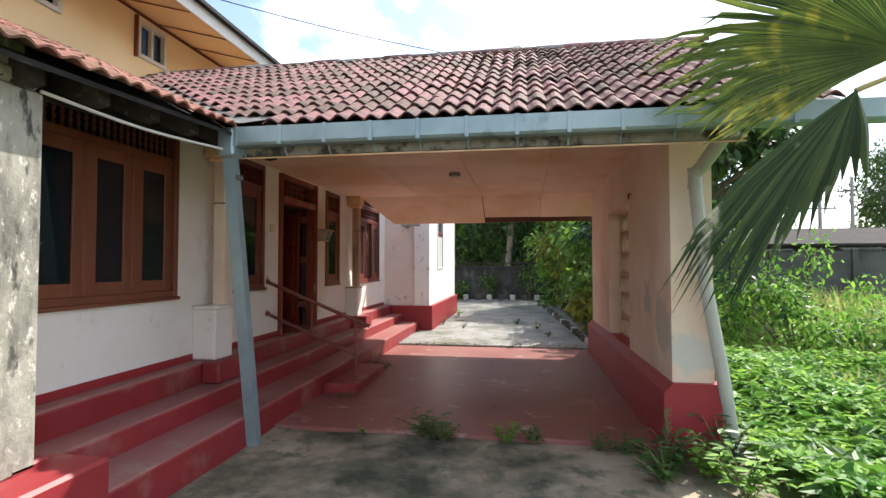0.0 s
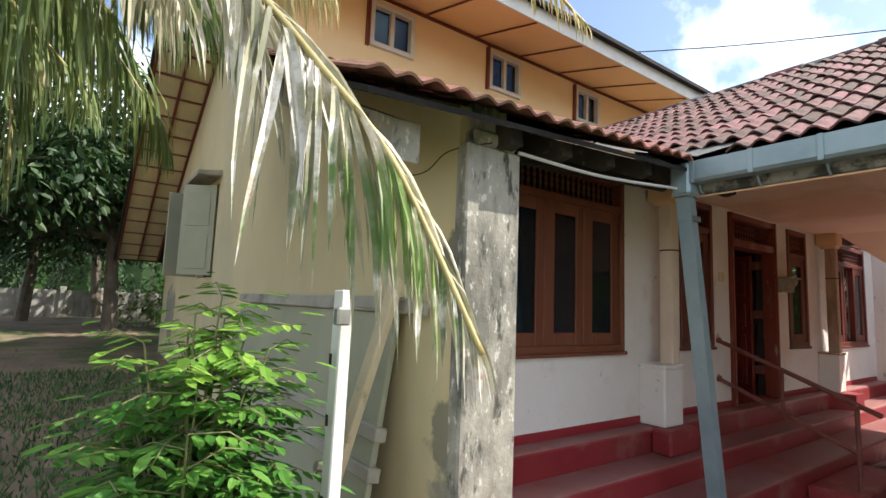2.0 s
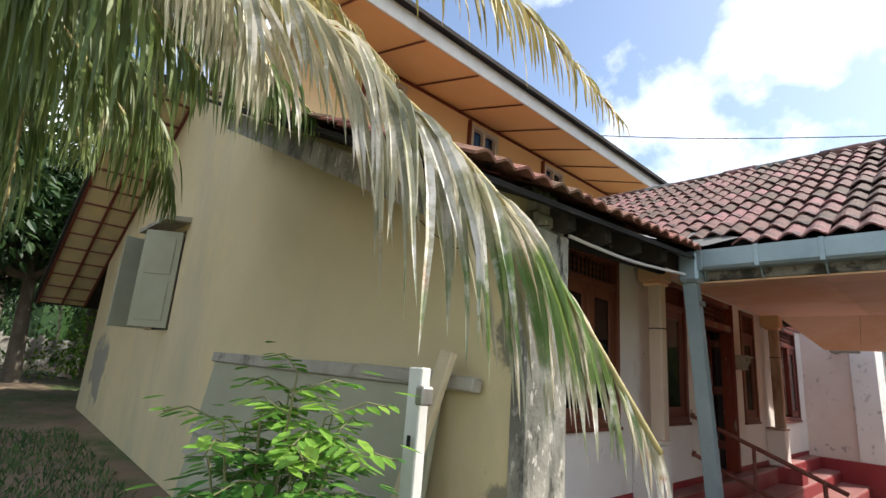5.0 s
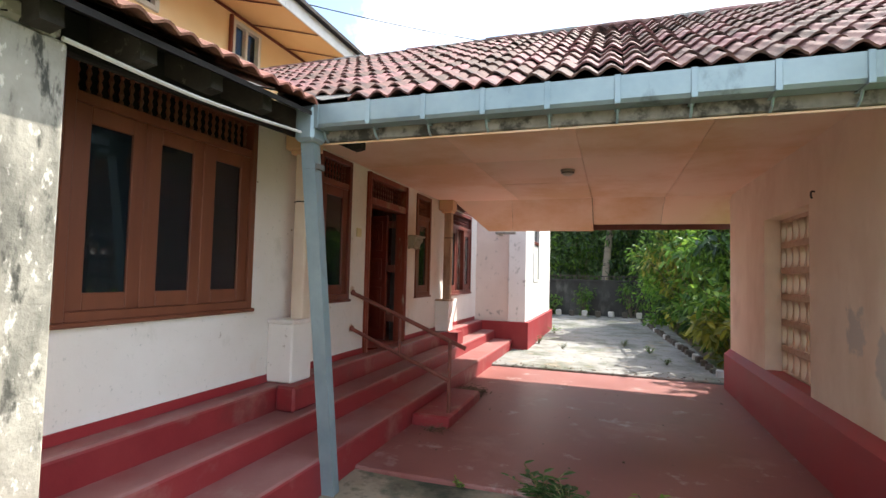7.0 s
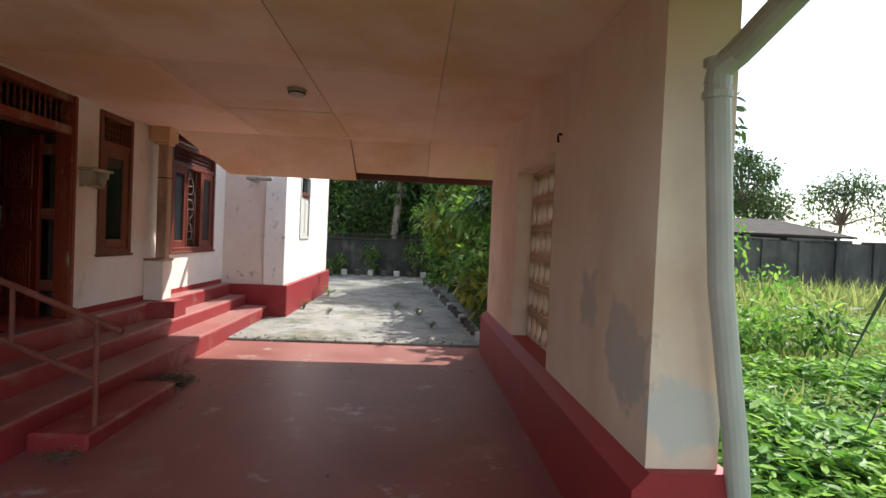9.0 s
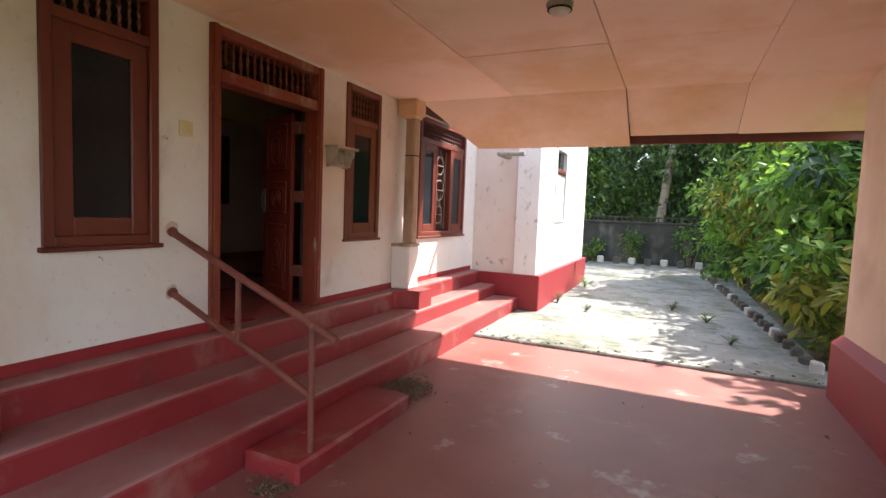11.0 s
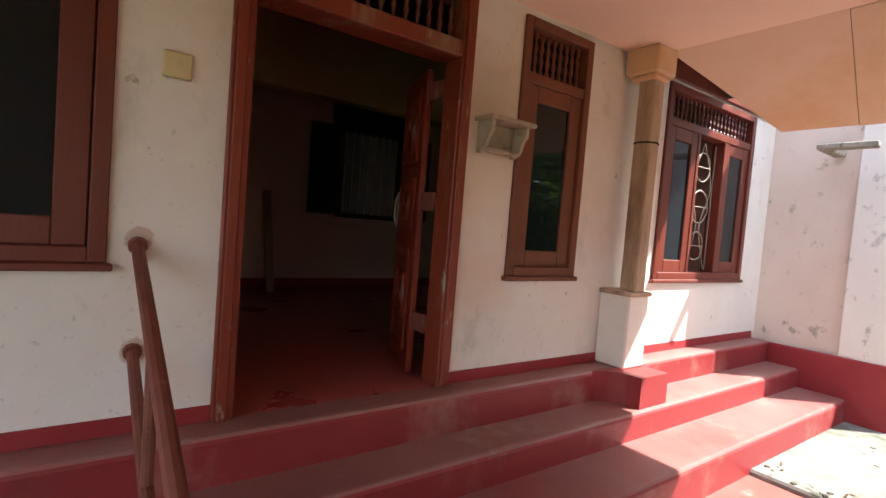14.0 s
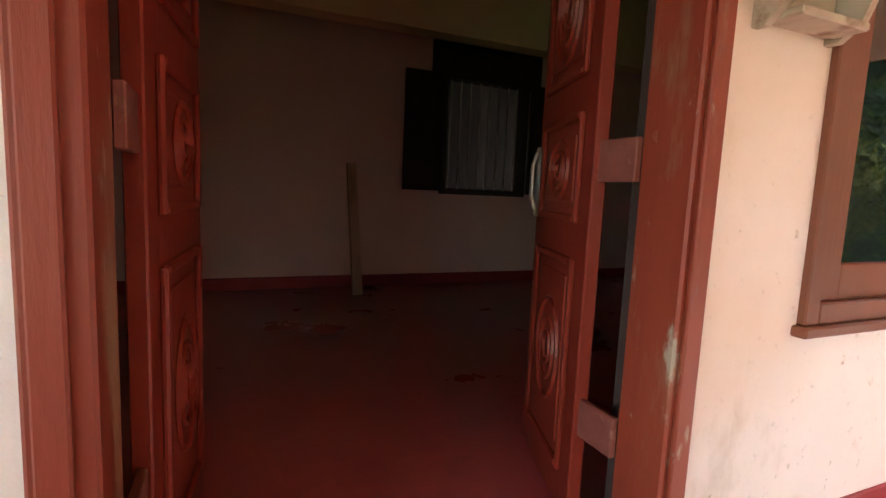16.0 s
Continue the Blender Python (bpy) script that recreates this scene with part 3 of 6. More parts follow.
for i in range(16):
    y = 1.25 + i * 0.98
    tagged(Mesh().prism([(UX, 5.99), (-5.24, 5.615), (-5.24, 5.605), (UX, 5.975)], "y", y - 0.014, y + 0.014).obj("trim_batten", DARK_WOOD), "thin dark soffit batten", "batten", kind="structure")
tagged(Mesh().prism([(UX + 0.001, 5.985), (UX + 0.03, 5.977), (UX + 0.03, 5.94), (UX + 0.001, 5.94)], "y", 0.9, 16.2).obj("trim_soffit_edge", DARK_WOOD), "dark timber strip where soffit meets wall", "trim", kind="structure")
tagged(Mesh().box(-5.22, 0.85, 5.60, -5.19, 16.2, 5.82, 0.005).obj("trim_fascia", WHITE_PAINT), "greyish painted fascia board", "fascia", kind="structure")
tagged(Mesh().prism([(-5.08, 5.80), (-5.08, 5.86), (-9.5, 7.9), (-9.5, 7.84)], "y", 0.8, 16.3).obj("roof_upper", SHEET), "dark sheet roof of the upper storey", "roof", kind="structure")
# wing beyond the carport
WX, WY = -2.28, 11.92
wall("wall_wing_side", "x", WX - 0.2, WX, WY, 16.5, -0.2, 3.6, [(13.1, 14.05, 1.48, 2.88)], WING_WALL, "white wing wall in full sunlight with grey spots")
wall("wall_wing_front", "y", WY, WY + 0.2, -3.39, WX - 0.2, -0.2, 3.6, [], BOUNCE_PINK_WALL, "white wing front wall tinted pink for bounced light")
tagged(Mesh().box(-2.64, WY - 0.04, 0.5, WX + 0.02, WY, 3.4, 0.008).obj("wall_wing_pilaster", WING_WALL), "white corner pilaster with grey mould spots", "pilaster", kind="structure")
tagged(Mesh().box(-3.39, WY - 0.075, -0.2, WX + 0.09, WY - 0.04, 0.62, 0.012).obj("plinth_wing_front", RED_BASE), "red painted wing plinth", "plinth", kind="structure")
tagged(Mesh().box(WX, WY - 0.04, -0.2, WX + 0.09, 16.55, 0.62, 0.012).obj("plinth_wing_side", RED_BASE), "red painted wing plinth in sunlight", "plinth", kind="structure")
tagged(Mesh().box(-6.0, WY - 0.05, 3.6, WX + 0.1, 16.6, 3.75).obj("roof_wing", SHEET), "plain roof closing the wing", "roof", kind="structure")
wall("wall_wing_back", "y", 16.3, 16.5, -6.0, WX - 0.2, -0.2, 3.6, [], WING_WALL, "plain white wing wall")

# ---- steps ----
for nm, x1, z0, z1, lab in (("stair_lower_step", -2.52, -0.2, 0.24, "long red cement step with dusty worn tread"), ("stair_middle_step", -2.92, 0.24, 0.42, "long red cement step with dusty worn tread"), ("stair_top_ledge", -3.21, 0.42, SILL, "narrow red cement ledge at the wall foot")):
    tagged(Mesh().prism([(WALL_X, z0), (x1, z0), (x1, z1 - 0.03), (x1 - 0.008, z1 - 0.016), (WALL_X, z1 - 0.016)], "y", 2.45, 11.835).obj(nm, RED_STEP), lab, "step", kind="structure")
    tagged(Mesh().prism([(WALL_X, z1 - 0.016), (x1 - 0.008, z1 - 0.016), (x1 - 0.016, z1 - 0.004), (x1 - 0.03, z1), (WALL_X, z1)], "y", 2.45, 11.835).obj(nm + "_tread", TREAD), "dusty worn red cement tread", "tread", kind="structure")
bb = Mesh()
for y0, y1 in ((2.45, DOOR[0]), (DOOR[1], 11.84)):
    bb.box(WALL_X, y0, SILL, WALL_X + 0.012, y1, SILL + 0.07, 0.003)
tagged(bb.obj("baseboard", RED_BASE), "dark red skirting band painted on the wall", "skirting", kind="structure")
blk = Mesh().box(-3.21, 4.62, 0.42, -3.02, 5.10, 0.635, 0.02)
tagged(blk.obj("stair_block", RED_STEP), "red cement block under a column pedestal", "step", kind="structure")
arc = [(-3.21 + 0.26 * (1 - math.cos(a)), 8.94 + 0.19 * math.sin(a)) for a in np.linspace(0, math.pi / 2, 9)] + [(-2.95, 9.46), (-3.21, 9.46)]
tagged(Mesh().prism(arc, "z", 0.42, 0.635).obj("stair_block", RED_STEP), "red cement block with rounded corner under a post", "step", kind="structure")
tagged(Mesh().box(-2.52, 6.05, -0.1, -2.10, 7.38, 0.12, 0.02).obj("stair_foot_block", RED_STEP), "low red cement block at the handrail foot", "step", kind="structure")
tagged(Mesh().box(-2.75, 1.92, -0.2, -2.36, 2.60, 0.52, 0.02).obj("stair_end_block", RED_STEP), "chipped red cement block at the column foot", "step", kind="structure")
tagged(Mesh().box(-3.39, 2.24, -0.2, -2.62, 2.46, 0.56, 0.015).obj("stair_end_curb", RED_STEP), "red cement end curb of the steps", "step", kind="structure")

# ---- carport right wall with its opening ----
RW = (1.22, 1.56)
GR = (6.35, 7.77, 0.59, 2.35)
wall("wall_carport", "x", RW[0], RW[1], 4.63, 9.55, -0.2, 3.0, [GR], CREAM_WALL, "cream plastered carport wall with grey damp stains")
tagged(Mesh().prism([(1.14, -0.1), (1.14, 0.52), (1.22, 0.60), (1.60, 0.60), (1.60, -0.1)], "y", 4.58, 9.60).obj("plinth_carport", RED_BASE), "dark red plinth along the carport wall", "plinth", kind="structure")

# ---- carport ceiling and roof ----
ce = Mesh()
rc = random.Random(12)
line_c = lambda y, end: 2.52 + (y - 4.02) * 0.40 / 1.03 if y < 5.05 else 2.92 if y <= 9.42 else 2.92 - (y - 9.42) * end
for xa, xb, ye, end in ((-3.38, -2.0, 10.32, 0.51), (-2.0, -0.80, 10.32, 0.51), (-0.797, 0.3, 10.22, 0.45), (0.3, 1.60, 10.22, 0.45)):
    for ya, yb in ((4.02, 5.05), (5.05, 6.5), (6.5, 7.95), (7.95, 9.42), (9.42, ye)):
        d = rc.uniform(-0.003, 0.003)
        x0 = -2.46 if ya < 5 and xa < -3 else xa
        za, zb = line_c(ya, end) + d, line_c(yb, end) + d + rc.uniform(-0.004, 0.004)
        if ya == 9.42 and xa < -1.9:
            c0, c1, c2, c3 = (-3.16, -2.122, -2.262, -2.73) if xa < -3 else (-2.118, xb - 0.002, xb - 0.002, -2.258)
            k = len(ce.v)
            ce.v += [(c0, ya + 0.002, za), (c1, ya + 0.002, za), (c2, yb, zb), (c3, yb, zb), (c0, ya + 0.002, za + 0.012), (c1, ya + 0.002, za + 0.012), (c2, yb, zb + 0.012), (c3, yb, zb + 0.012)]
            ce.f += [tuple(k + q for q in f_) for f_ in ((0, 1, 2, 3), (7, 6, 5, 4), (0, 4, 5, 1), (1, 5, 6, 2), (2, 6, 7, 3), (3, 7, 4, 0))]
            continue
        ce.prism([(ya + 0.002, za), (yb - 0.002, zb), (yb - 0.002, zb + 0.012), (ya + 0.002, za + 0.012)], "x", x0 + 0.002, xb - 0.002)
ce.prism([(5.05, 2.95), (9.42, 2.95), (9.42, 2.97), (5.05, 2.97)], "x", -3.38, 1.60)
ce.prism([(4.02, 2.55), (5.05, 2.95), (5.05, 2.97), (4.02, 2.57)], "x", -2.44, 1.60)
tagged(ce.obj("ceiling_carport", CEILING), "peach painted sheet ceiling with uneven panels", "ceiling", kind="structure")
EAVE_B = (3.88, 2.74)
RIDGE_Y, RX1 = 7.2, 2.28


def roof_b(y):
    return EAVE_B[1] + (y - EAVE_B[0]) * SL


RIDGE_Z = roof_b(RIDGE_Y)
tagged(Mesh().box(-2.5, 4.00, 2.535, 1.56, 4.04, 2.70, 0.006).obj("trim_fascia", DIRTY_FASCIA), "weathered flaking fascia board behind the gutter", "fascia", kind="structure")
tagged(Mesh().box(-2.3, 10.33, 2.48, RX1 - 0.05, 10.36, 2.62, 0.006).obj("trim_fascia", DARK_WOOD), "dark timber eave board", "fascia", kind="structure")


def tile_mesh(name, material, w=0.288, length=0.36, rise=0.042, proud=0.030):
    """One clay tile with two rolls, lower edge at v = 0, standing proud there."""
    m = Mesh()
    n = 12
    prof = []
    for i in range(n + 1):
        f = i / n * 2
        c = 0.5 - 0.5 * math.cos(2 * math.pi * f)
        prof.append((w * i / n, rise * c ** 0.8))
    for v, lift in ((0.0, proud), (length, 0.004)):
        for t in (0.0, -0.014):
            for u, h in prof:
                m.v.append((u - w / 2, v, h + lift + t))
    k = n + 1
    for i in range(n):
        m.f += [(i, i + 1, 2 * k + i + 1, 2 * k + i), (k + i + 1, k + i, 3 * k + i, 3 * k + i + 1), (i + 1, i, k + i, k + i + 1)]
    m.f += [(0, 2 * k, 3 * k, k), (n, k + n, 3 * k + n, 2 * k + n)]
    return m.data(name, material, smooth=False, mend=False)


def lay_tiles(parent, mesh, origin, along, up, count, rows, keep, w=0.288, gauge=0.30):
    along, up = Vector(along).normalized(), Vector(up).normalized()
    nrm = along.cross(up)
    base = Matrix((along, up, nrm)).transposed()
    r = random.Random(5)
    for j in range(rows):
        for i in range(count):
            p = Vector(origin) + along * (w * (i + 0.5) + r.uniform(-0.006, 0.006)) + up * (gauge * j + r.uniform(-0.014, 0.014))
            if not keep(p):
                continue
            ob = new("tile", mesh)
            q = base.to_4x4()
            q.translation = p
            ob.matrix_world = q @ pose(0, 0, r.uniform(0, 0.006), r.uniform(-1.4, 1.4), r.uniform(-1.5, 1.5), r.uniform(-1.6, 1.6))
            ob.parent = parent


valley = lambda x, y: roof_b(y) - roof_a(x)       # above 0 the carport's slope is on top
rb = thing("roof_carport", "weathered brown clay tiled roof with wavy rolls", "roof", kind="structure")
dk = Mesh()
dk.prism([(EAVE_B[0] + 0.02, EAVE_B[1] - 0.03), (RIDGE_Y, RIDGE_Z - 0.04), (RIDGE_Y, RIDGE_Z - 0.09), (EAVE_B[0] + 0.02, EAVE_B[1] - 0.08)], "x", -2.45, RX1)
dk.prism([(RIDGE_Y, RIDGE_Z - 0.04), (10.48, EAVE_B[1] - 0.06), (10.48, EAVE_B[1] - 0.11), (RIDGE_Y, RIDGE_Z - 0.09)], "x", -2.6, RX1)
dk.prism([(9.0, 3.42), (10.75, 2.90), (10.75, 2.93), (9.0, 3.45)], "x", -3.38, -2.6)
dk.quad((-2.45, EAVE_B[0] + 0.02, EAVE_B[1] - 0.03), (-2.45, RIDGE_Y, RIDGE_Z - 0.04), (-5.9, RIDGE_Y, RIDGE_Z - 0.04), (-5.75, RIDGE_Y, RIDGE_Z - 0.04))
dk.obj("deck", NEAR_BLACK, rb, "dark boards under the tiles")
gv = Mesh().prism([(4.05, 2.9), (RIDGE_Y, RIDGE_Z - 0.1), (10.3, 2.9)], "x", 1.58, 1.7)
gv.obj("gable", CREAM_WALL, rb, "cream plastered gable")
across = Vector((0, math.cos(radians(29.6)), math.sin(radians(29.6))))
lay_tiles(rb, tile_mesh("tile", TILE), (-5.9, EAVE_B[0] - 0.02, EAVE_B[1]), (1, 0, 0), across, 28, 13, lambda p: valley(p.x - 0.08, p.y) > 0.02 and p.y < RIDGE_Y - 0.05)
rr_ = random.Random(3)
for i in range(22):
    x = -5.75 + i * 0.37
    m = Mesh()
    arcp = [(RIDGE_Y + 0.13 * math.sin(a), RIDGE_Z - 0.03 + 0.10 * math.cos(a)) for a in np.linspace(-1.7, 1.7, 9)]
    inn = [(RIDGE_Y + 0.115 * math.sin(a), RIDGE_Z - 0.03 + 0.085 * math.cos(a)) for a in np.linspace(1.7, -1.7, 9)]
    m.prism(arcp + inn, "x", x, x + 0.40)
    o = m.obj("ridge_tile", TILE if i % 4 else FLASH, rb)
    o.location.z = rr_.uniform(0, 0.02)
tagged(Mesh().prism([(RIDGE_Y - 0.16, RIDGE_Z - 0.07), (RIDGE_Y, RIDGE_Z + 0.045), (RIDGE_Y + 0.16, RIDGE_Z - 0.07), (RIDGE_Y, RIDGE_Z + 0.0)], "x", -5.8, RX1).obj("mortar", FLASH, rb, "grey ridge mortar"))

ra = thing("roof_lean_to", "clay tiled lean-to roof with orange edge tiles", "roof", kind="structure")
A_Y0 = 1.28
da = Mesh()
da.prism([(EAVE_A[0], EAVE_A[1] - 0.03), (UX, roof_a(UX) - 0.03), (UX, roof_a(UX) - 0.06), (EAVE_A[0], EAVE_A[1] - 0.06)], "y", A_Y0, 3.9)
da.quad((EAVE_A[0], 3.9, EAVE_A[1] - 0.03), (UX, 3.9, roof_a(UX) - 0.03), (UX, EAVE_B[0] + (roof_a(UX) - EAVE_B[1]) / SL, roof_a(UX) - 0.03))
da.obj("deck", NEAR_BLACK, ra, "near-black boards under the tiles, dark for the eave shade")
back = Vector((-math.cos(radians(24.0)), 0, math.sin(radians(24.0))))
lay_tiles(ra, tile_mesh("tile", TILE_A, rise=0.030, proud=0.018), (EAVE_A[0] + 0.05, A_Y0 - 0.04, EAVE_A[1]), (0, 1, 0), back, 26, 15, lambda p: valley(p.x, p.y + 0.08) < -0.02 and p.y < 7.9)
for i in range(2, 9):
    y = A_Y0 + 0.12 + i * 0.42
    Mesh().prism([(-2.52, roof_a(-2.52) - 0.065), (-3.4, roof_a(-3.4) - 0.065), (-3.4, roof_a(-3.4) - 0.20), (-2.60, roof_a(-2.60) - 0.20), (-2.52, roof_a(-2.52) - 0.15)], "y", y - 0.045, y + 0.045).obj("rafter", RAFTER, ra)
# Set-back black board stands in for the dark space behind the rafters.
Mesh().box(-2.90, 2.10, 2.66, -2.84, 4.3, 2.86, 0.01).obj("eave_beam", NEAR_BLACK, ra, "set-back black board standing for the dark eave space")
vf = Mesh()
y_v = EAVE_B[0] + (roof_a(-5.65) - EAVE_B[1]) / SL
v0, v1 = Vector((-2.36, 3.86, 2.755)), Vector((-5.65, y_v, roof_b(y_v) + 0.03))
sd = Vector((0.62, 0.62, 0)) * 0.32
vf.quad(v0 - sd * 0.95 + Vector((0, 0, 0.05)), v0 + Vector((0, 0, 0.03)), v1 + Vector((0, 0, 0.03)), v1 - sd * 0.95 + Vector((0, 0, 0.05)))
vf.quad(v0 + Vector((0, 0, 0.03)), v0 + sd + Vector((0, 0, 0.12)), v1 + sd + Vector((0, 0, 0.12)), v1 + Vector((0, 0, 0.03)))
fl = vf.obj("flashing", FLASH, rb, "grey metal valley flashing", mend=False)
SAG = pose(0, 3.9, 2.72, 3.0, 0, 0) @ pose(0, -3.9, -2.72)      # the old eave sinks towards the yard
ra.matrix_world = SAG

tagged(Mesh().box(WALL_X + 0.004, 9.50, 2.885, WALL_X + 0.035, 11.80, 3.14, 0.006).obj("trim_eave_board", DARK_WOOD), "dark timber board under the eave", "trim", kind="structure")

# ---- columns ----
col = thing("corner_column", "square concrete column blotched with lichen and soot", "column", (-2.82, 2.20, 0.52))
Mesh().box(0.10, -0.215, 0.0, 0.20, 0.18, 2.02, 0.012).obj("shaft", OLD_COLUMN, col)
cp = Mesh()
for k, (dx, dy, h) in enumerate(((0.19, 0.16, 0.05), (0.17, 0.13, 0.12), (0.15, 0.12, 0.2))):
    cp.box(-dx + 0.15, -dy, 2.02 + 0.07 * k, dx + 0.01, dy, 2.03 + 0.09 * (k + 1), 0.025)
cp.obj("cap", OLD_COLUMN, col, "crumbling mortar cap")
lt = thing("verge_slab", "crumbling grey concrete slab under the roof verge", "slab", (-2.62, 1.62, -0.12))
Mesh().prism([(x - 0, z) for x, z in ((0.0, roof_a(-2.62) - 0.36), (0.0, roof_a(-2.62) - 0.16), (-3.9, roof_a(-6.52) - 0.08), (-3.9, roof_a(-6.52) - 0.30))], "y", -0.10, 0.06).obj("slab", OLD_COLUMN, lt)


def verandah_column(x, y, y0, y1, xf, material, label):
    c = thing("verandah_column", label, "column", (x, y, 0.635), group="verandah columns")
    Mesh().box(WALL_X - x, y0 - y, 0.0, xf - x, y1 - y, 0.52, 0.012).obj("pedestal", WHITE_WALL, c, "whitewashed pedestal")
    Mesh().box(WALL_X - x, y0 - y - 0.015, 0.52, xf - x + 0.015, y1 - y + 0.015, 0.55, 0.006).obj("pedestal_cap", POST_WOOD if material is POST_WOOD else WHITE_WALL, c, "flat top of the pedestal")
    Mesh().box(-0.065, -0.065, 0.55, 0.065, 0.065, 2.08, 0.012).obj("shaft", material, c)
    Mesh().tube([(0.075 * math.cos(a) * 1.15, 0.075 * math.sin(a) * 1.15, 1.62) for a in np.linspace(0, 2 * math.pi, 9)], 0.006, 5, False).obj("wire_tie", NEAR_BLACK, c, "rusty wire tied round the shaft")
    Mesh().box(-0.15, -0.12, 2.10, 0.11, 0.12, 2.285, 0.012).box(-0.11, -0.09, 2.06, 0.085, 0.09, 2.10, 0.01).obj("capital", CEILING, c, "peach painted capital")
    return c


verandah_column(-3.20, 4.93, 4.72, 5.03, -3.13, CREAM_WALL, "slender cream verandah post on a white pedestal")
verandah_column(-3.22, 9.33, 9.19, 9.44, -3.14, POST_WOOD, "bare brown wooden post on a white pedestal")


# ---- windows and door ----
def frame_part(name, y0, y1, z0, z1, w, x0, x1, material, parent, label=""):
    m = Mesh()
    m.box(x0, y0, z0, x1, y0 + w, z1, 0.005)
    m.box(x0, y1 - w, z0, x1, y1, z1, 0.005)
    m.box(x0, y0 + w, z0, x1, y1 - w, z0 + w, 0.005)
    m.box(x0, y0 + w, z1 - w, x1, y1 - w, z1, 0.005)
    return m.obj(name, material, parent, label)


def baluster(m, x, y, z0, z1):
    h = z1 - z0
    m.lathe([(r, z0 + h * f) for r, f in ((0.014, 0), (0.014, 0.14), (0.007, 0.2), (0.017, 0.36), (0.008, 0.5), (0.017, 0.64), (0.007, 0.8), (0.014, 0.86), (0.014, 1))], x, y, 6)


def casement(y0, y1, z0, z1, parent, material, x=0.0, angle=0.0, hinge="l"):
    """One glazed sash in a frame, turned about its hinge."""
    w = y1 - y0
    s = frame_part("sash", 0, w, z0, z1, min(0.105, w * 0.24), -0.02, 0.02, material, parent)
    p = Mesh().box(-0.004, min(0.105, w * 0.24) - 0.005, z0 + 0.08, 0.004, w - min(0.105, w * 0.24) + 0.005, z1 - 0.08).obj("pane", PANE, s, "dark dusty glass")
    if hinge == "l":
        s.matrix_local = pose(x, y0, 0, 0, 0, angle)
    else:
        s.matrix_local = pose(x, y1, 0, 0, 0, angle) @ pose(0, -w, 0)
    return s


def window(name, hole, sashes, label, material, transom=0.30):
    y0, y1, z0, z1 = hole
    wd = thing(name, label, "window", (WALL_X, y0, z0), kind="structure")
    w, h = y1 - y0, z1 - z0
    frame_part("window_frame", 0.0, w, 0.0, h, 0.06, -0.12, 0.022, material, wd)
    zt = h - transom
    Mesh().box(-0.10, 0.06, zt - 0.035, 0.012, w - 0.06, zt + 0.03, 0.004).obj("transom_rail", material, wd)
    nb = max(5, round(w / 0.075))
    for i in range(nb):
        b = Mesh()
        baluster(b, -0.045, 0.06 + (w - 0.12) * (i + 0.5) / nb, zt + 0.03, h - 0.06)
        b.obj("baluster", material, wd)
    Mesh().box(-0.10, 0.06, zt + 0.03, -0.09, w - 0.06, h - 0.06).obj("vent_board", NEAR_BLACK, wd, "dark board behind the balusters")
    Mesh().box(-0.02, -0.02, -0.03, 0.04, w + 0.02, 0.0, 0.006).obj("window_sill", material, wd)
    n = len(sashes)
    cw = (w - 0.12) / n
    for i, angle in enumerate(sashes):
        a, b = 0.06 + cw * i, 0.06 + cw * (i + 1)
        if angle is not None:
            casement(a + 0.004, b - 0.004, 0.06, zt - 0.035, wd, material, -0.02, angle, "l" if i * 2 < n else "r")
        if 0 < i:
            Mesh().box(-0.11, a - 0.02, 0.06, 0.008, a + 0.02, zt - 0.035, 0.004).obj("mullion", material, wd)
    return wd


window("window_1", WINS["window_1"], (0, 0, 0), "wide brown wooden window with three dark panes", WOOD)
window("window_2", WINS["window_2"], (0,), "narrow dark brown wooden window with one pane", DARK_WOOD)
window("window_3", WINS["window_3"], (0,), "narrow brown wooden window with one pane", WOOD, 0.36)
w4 = window("window_4", WINS["window_4"], (0, None, 0), "brown wooden window with open middle and iron grille", DARK_WOOD)
gi = Mesh()
gy0, gy1, gz0, gz1 = 0.58, 1.02, 0.08, 1.24
for cz, r in ((0.30, 0.13), (0.66, 0.15), (1.02, 0.13)):
    gi.tube([(-0.07, 0.80 + r * math.cos(a), cz + r * math.sin(a)) for a in np.linspace(0, 2 * math.pi, 17)], 0.006, 5, False)
    gi.tube([(-0.07, 0.80 - r, cz), (-0.07, 0.80 + r, cz)], 0.005, 5)
for s in (-1, 1):
    gi.tube([(-0.07, 0.80 + s * 0.20, gz0), (-0.07, 0.80 + s * 0.20, gz1)], 0.006, 5)
    gi.tube(curve([(-0.07, 0.80 + s * 0.18, gz0), (-0.07, 0.80 + s * 0.03, 0.48), (-0.07, 0.80 + s * 0.17, 0.84), (-0.07, 0.80, gz1)], 6), 0.006, 5)
gi.obj("grille", IRON, w4, "pale wrought iron grille with circles")

# door: frame with baluster fanlight and two open leaves
dw, dh = DOOR[1] - DOOR[0], DOOR[3] - DOOR[2]
door = thing("door_1", "open red-brown double door with baluster fanlight", "door", (WALL_X, DOOR[0], DOOR[2]), kind="structure")
fm = Mesh()
for a, b in ((0.0, 0.09), (dw - 0.09, dw)):
    fm.box(-0.125, a, 0.0, 0.03, b, dh, 0.006)
    fm.box(0.03, a + 0.015, 0.0, 0.045, b - 0.03, dh, 0.004)
fm.box(-0.16, 0.09, dh - 0.07, 0.03, dw - 0.09, dh, 0.006)
fm.box(-0.16, 0.09, 1.86, 0.03, dw - 0.09, 1.95, 0.006)
fm.obj("door_frame", DOOR_FRAME, door)
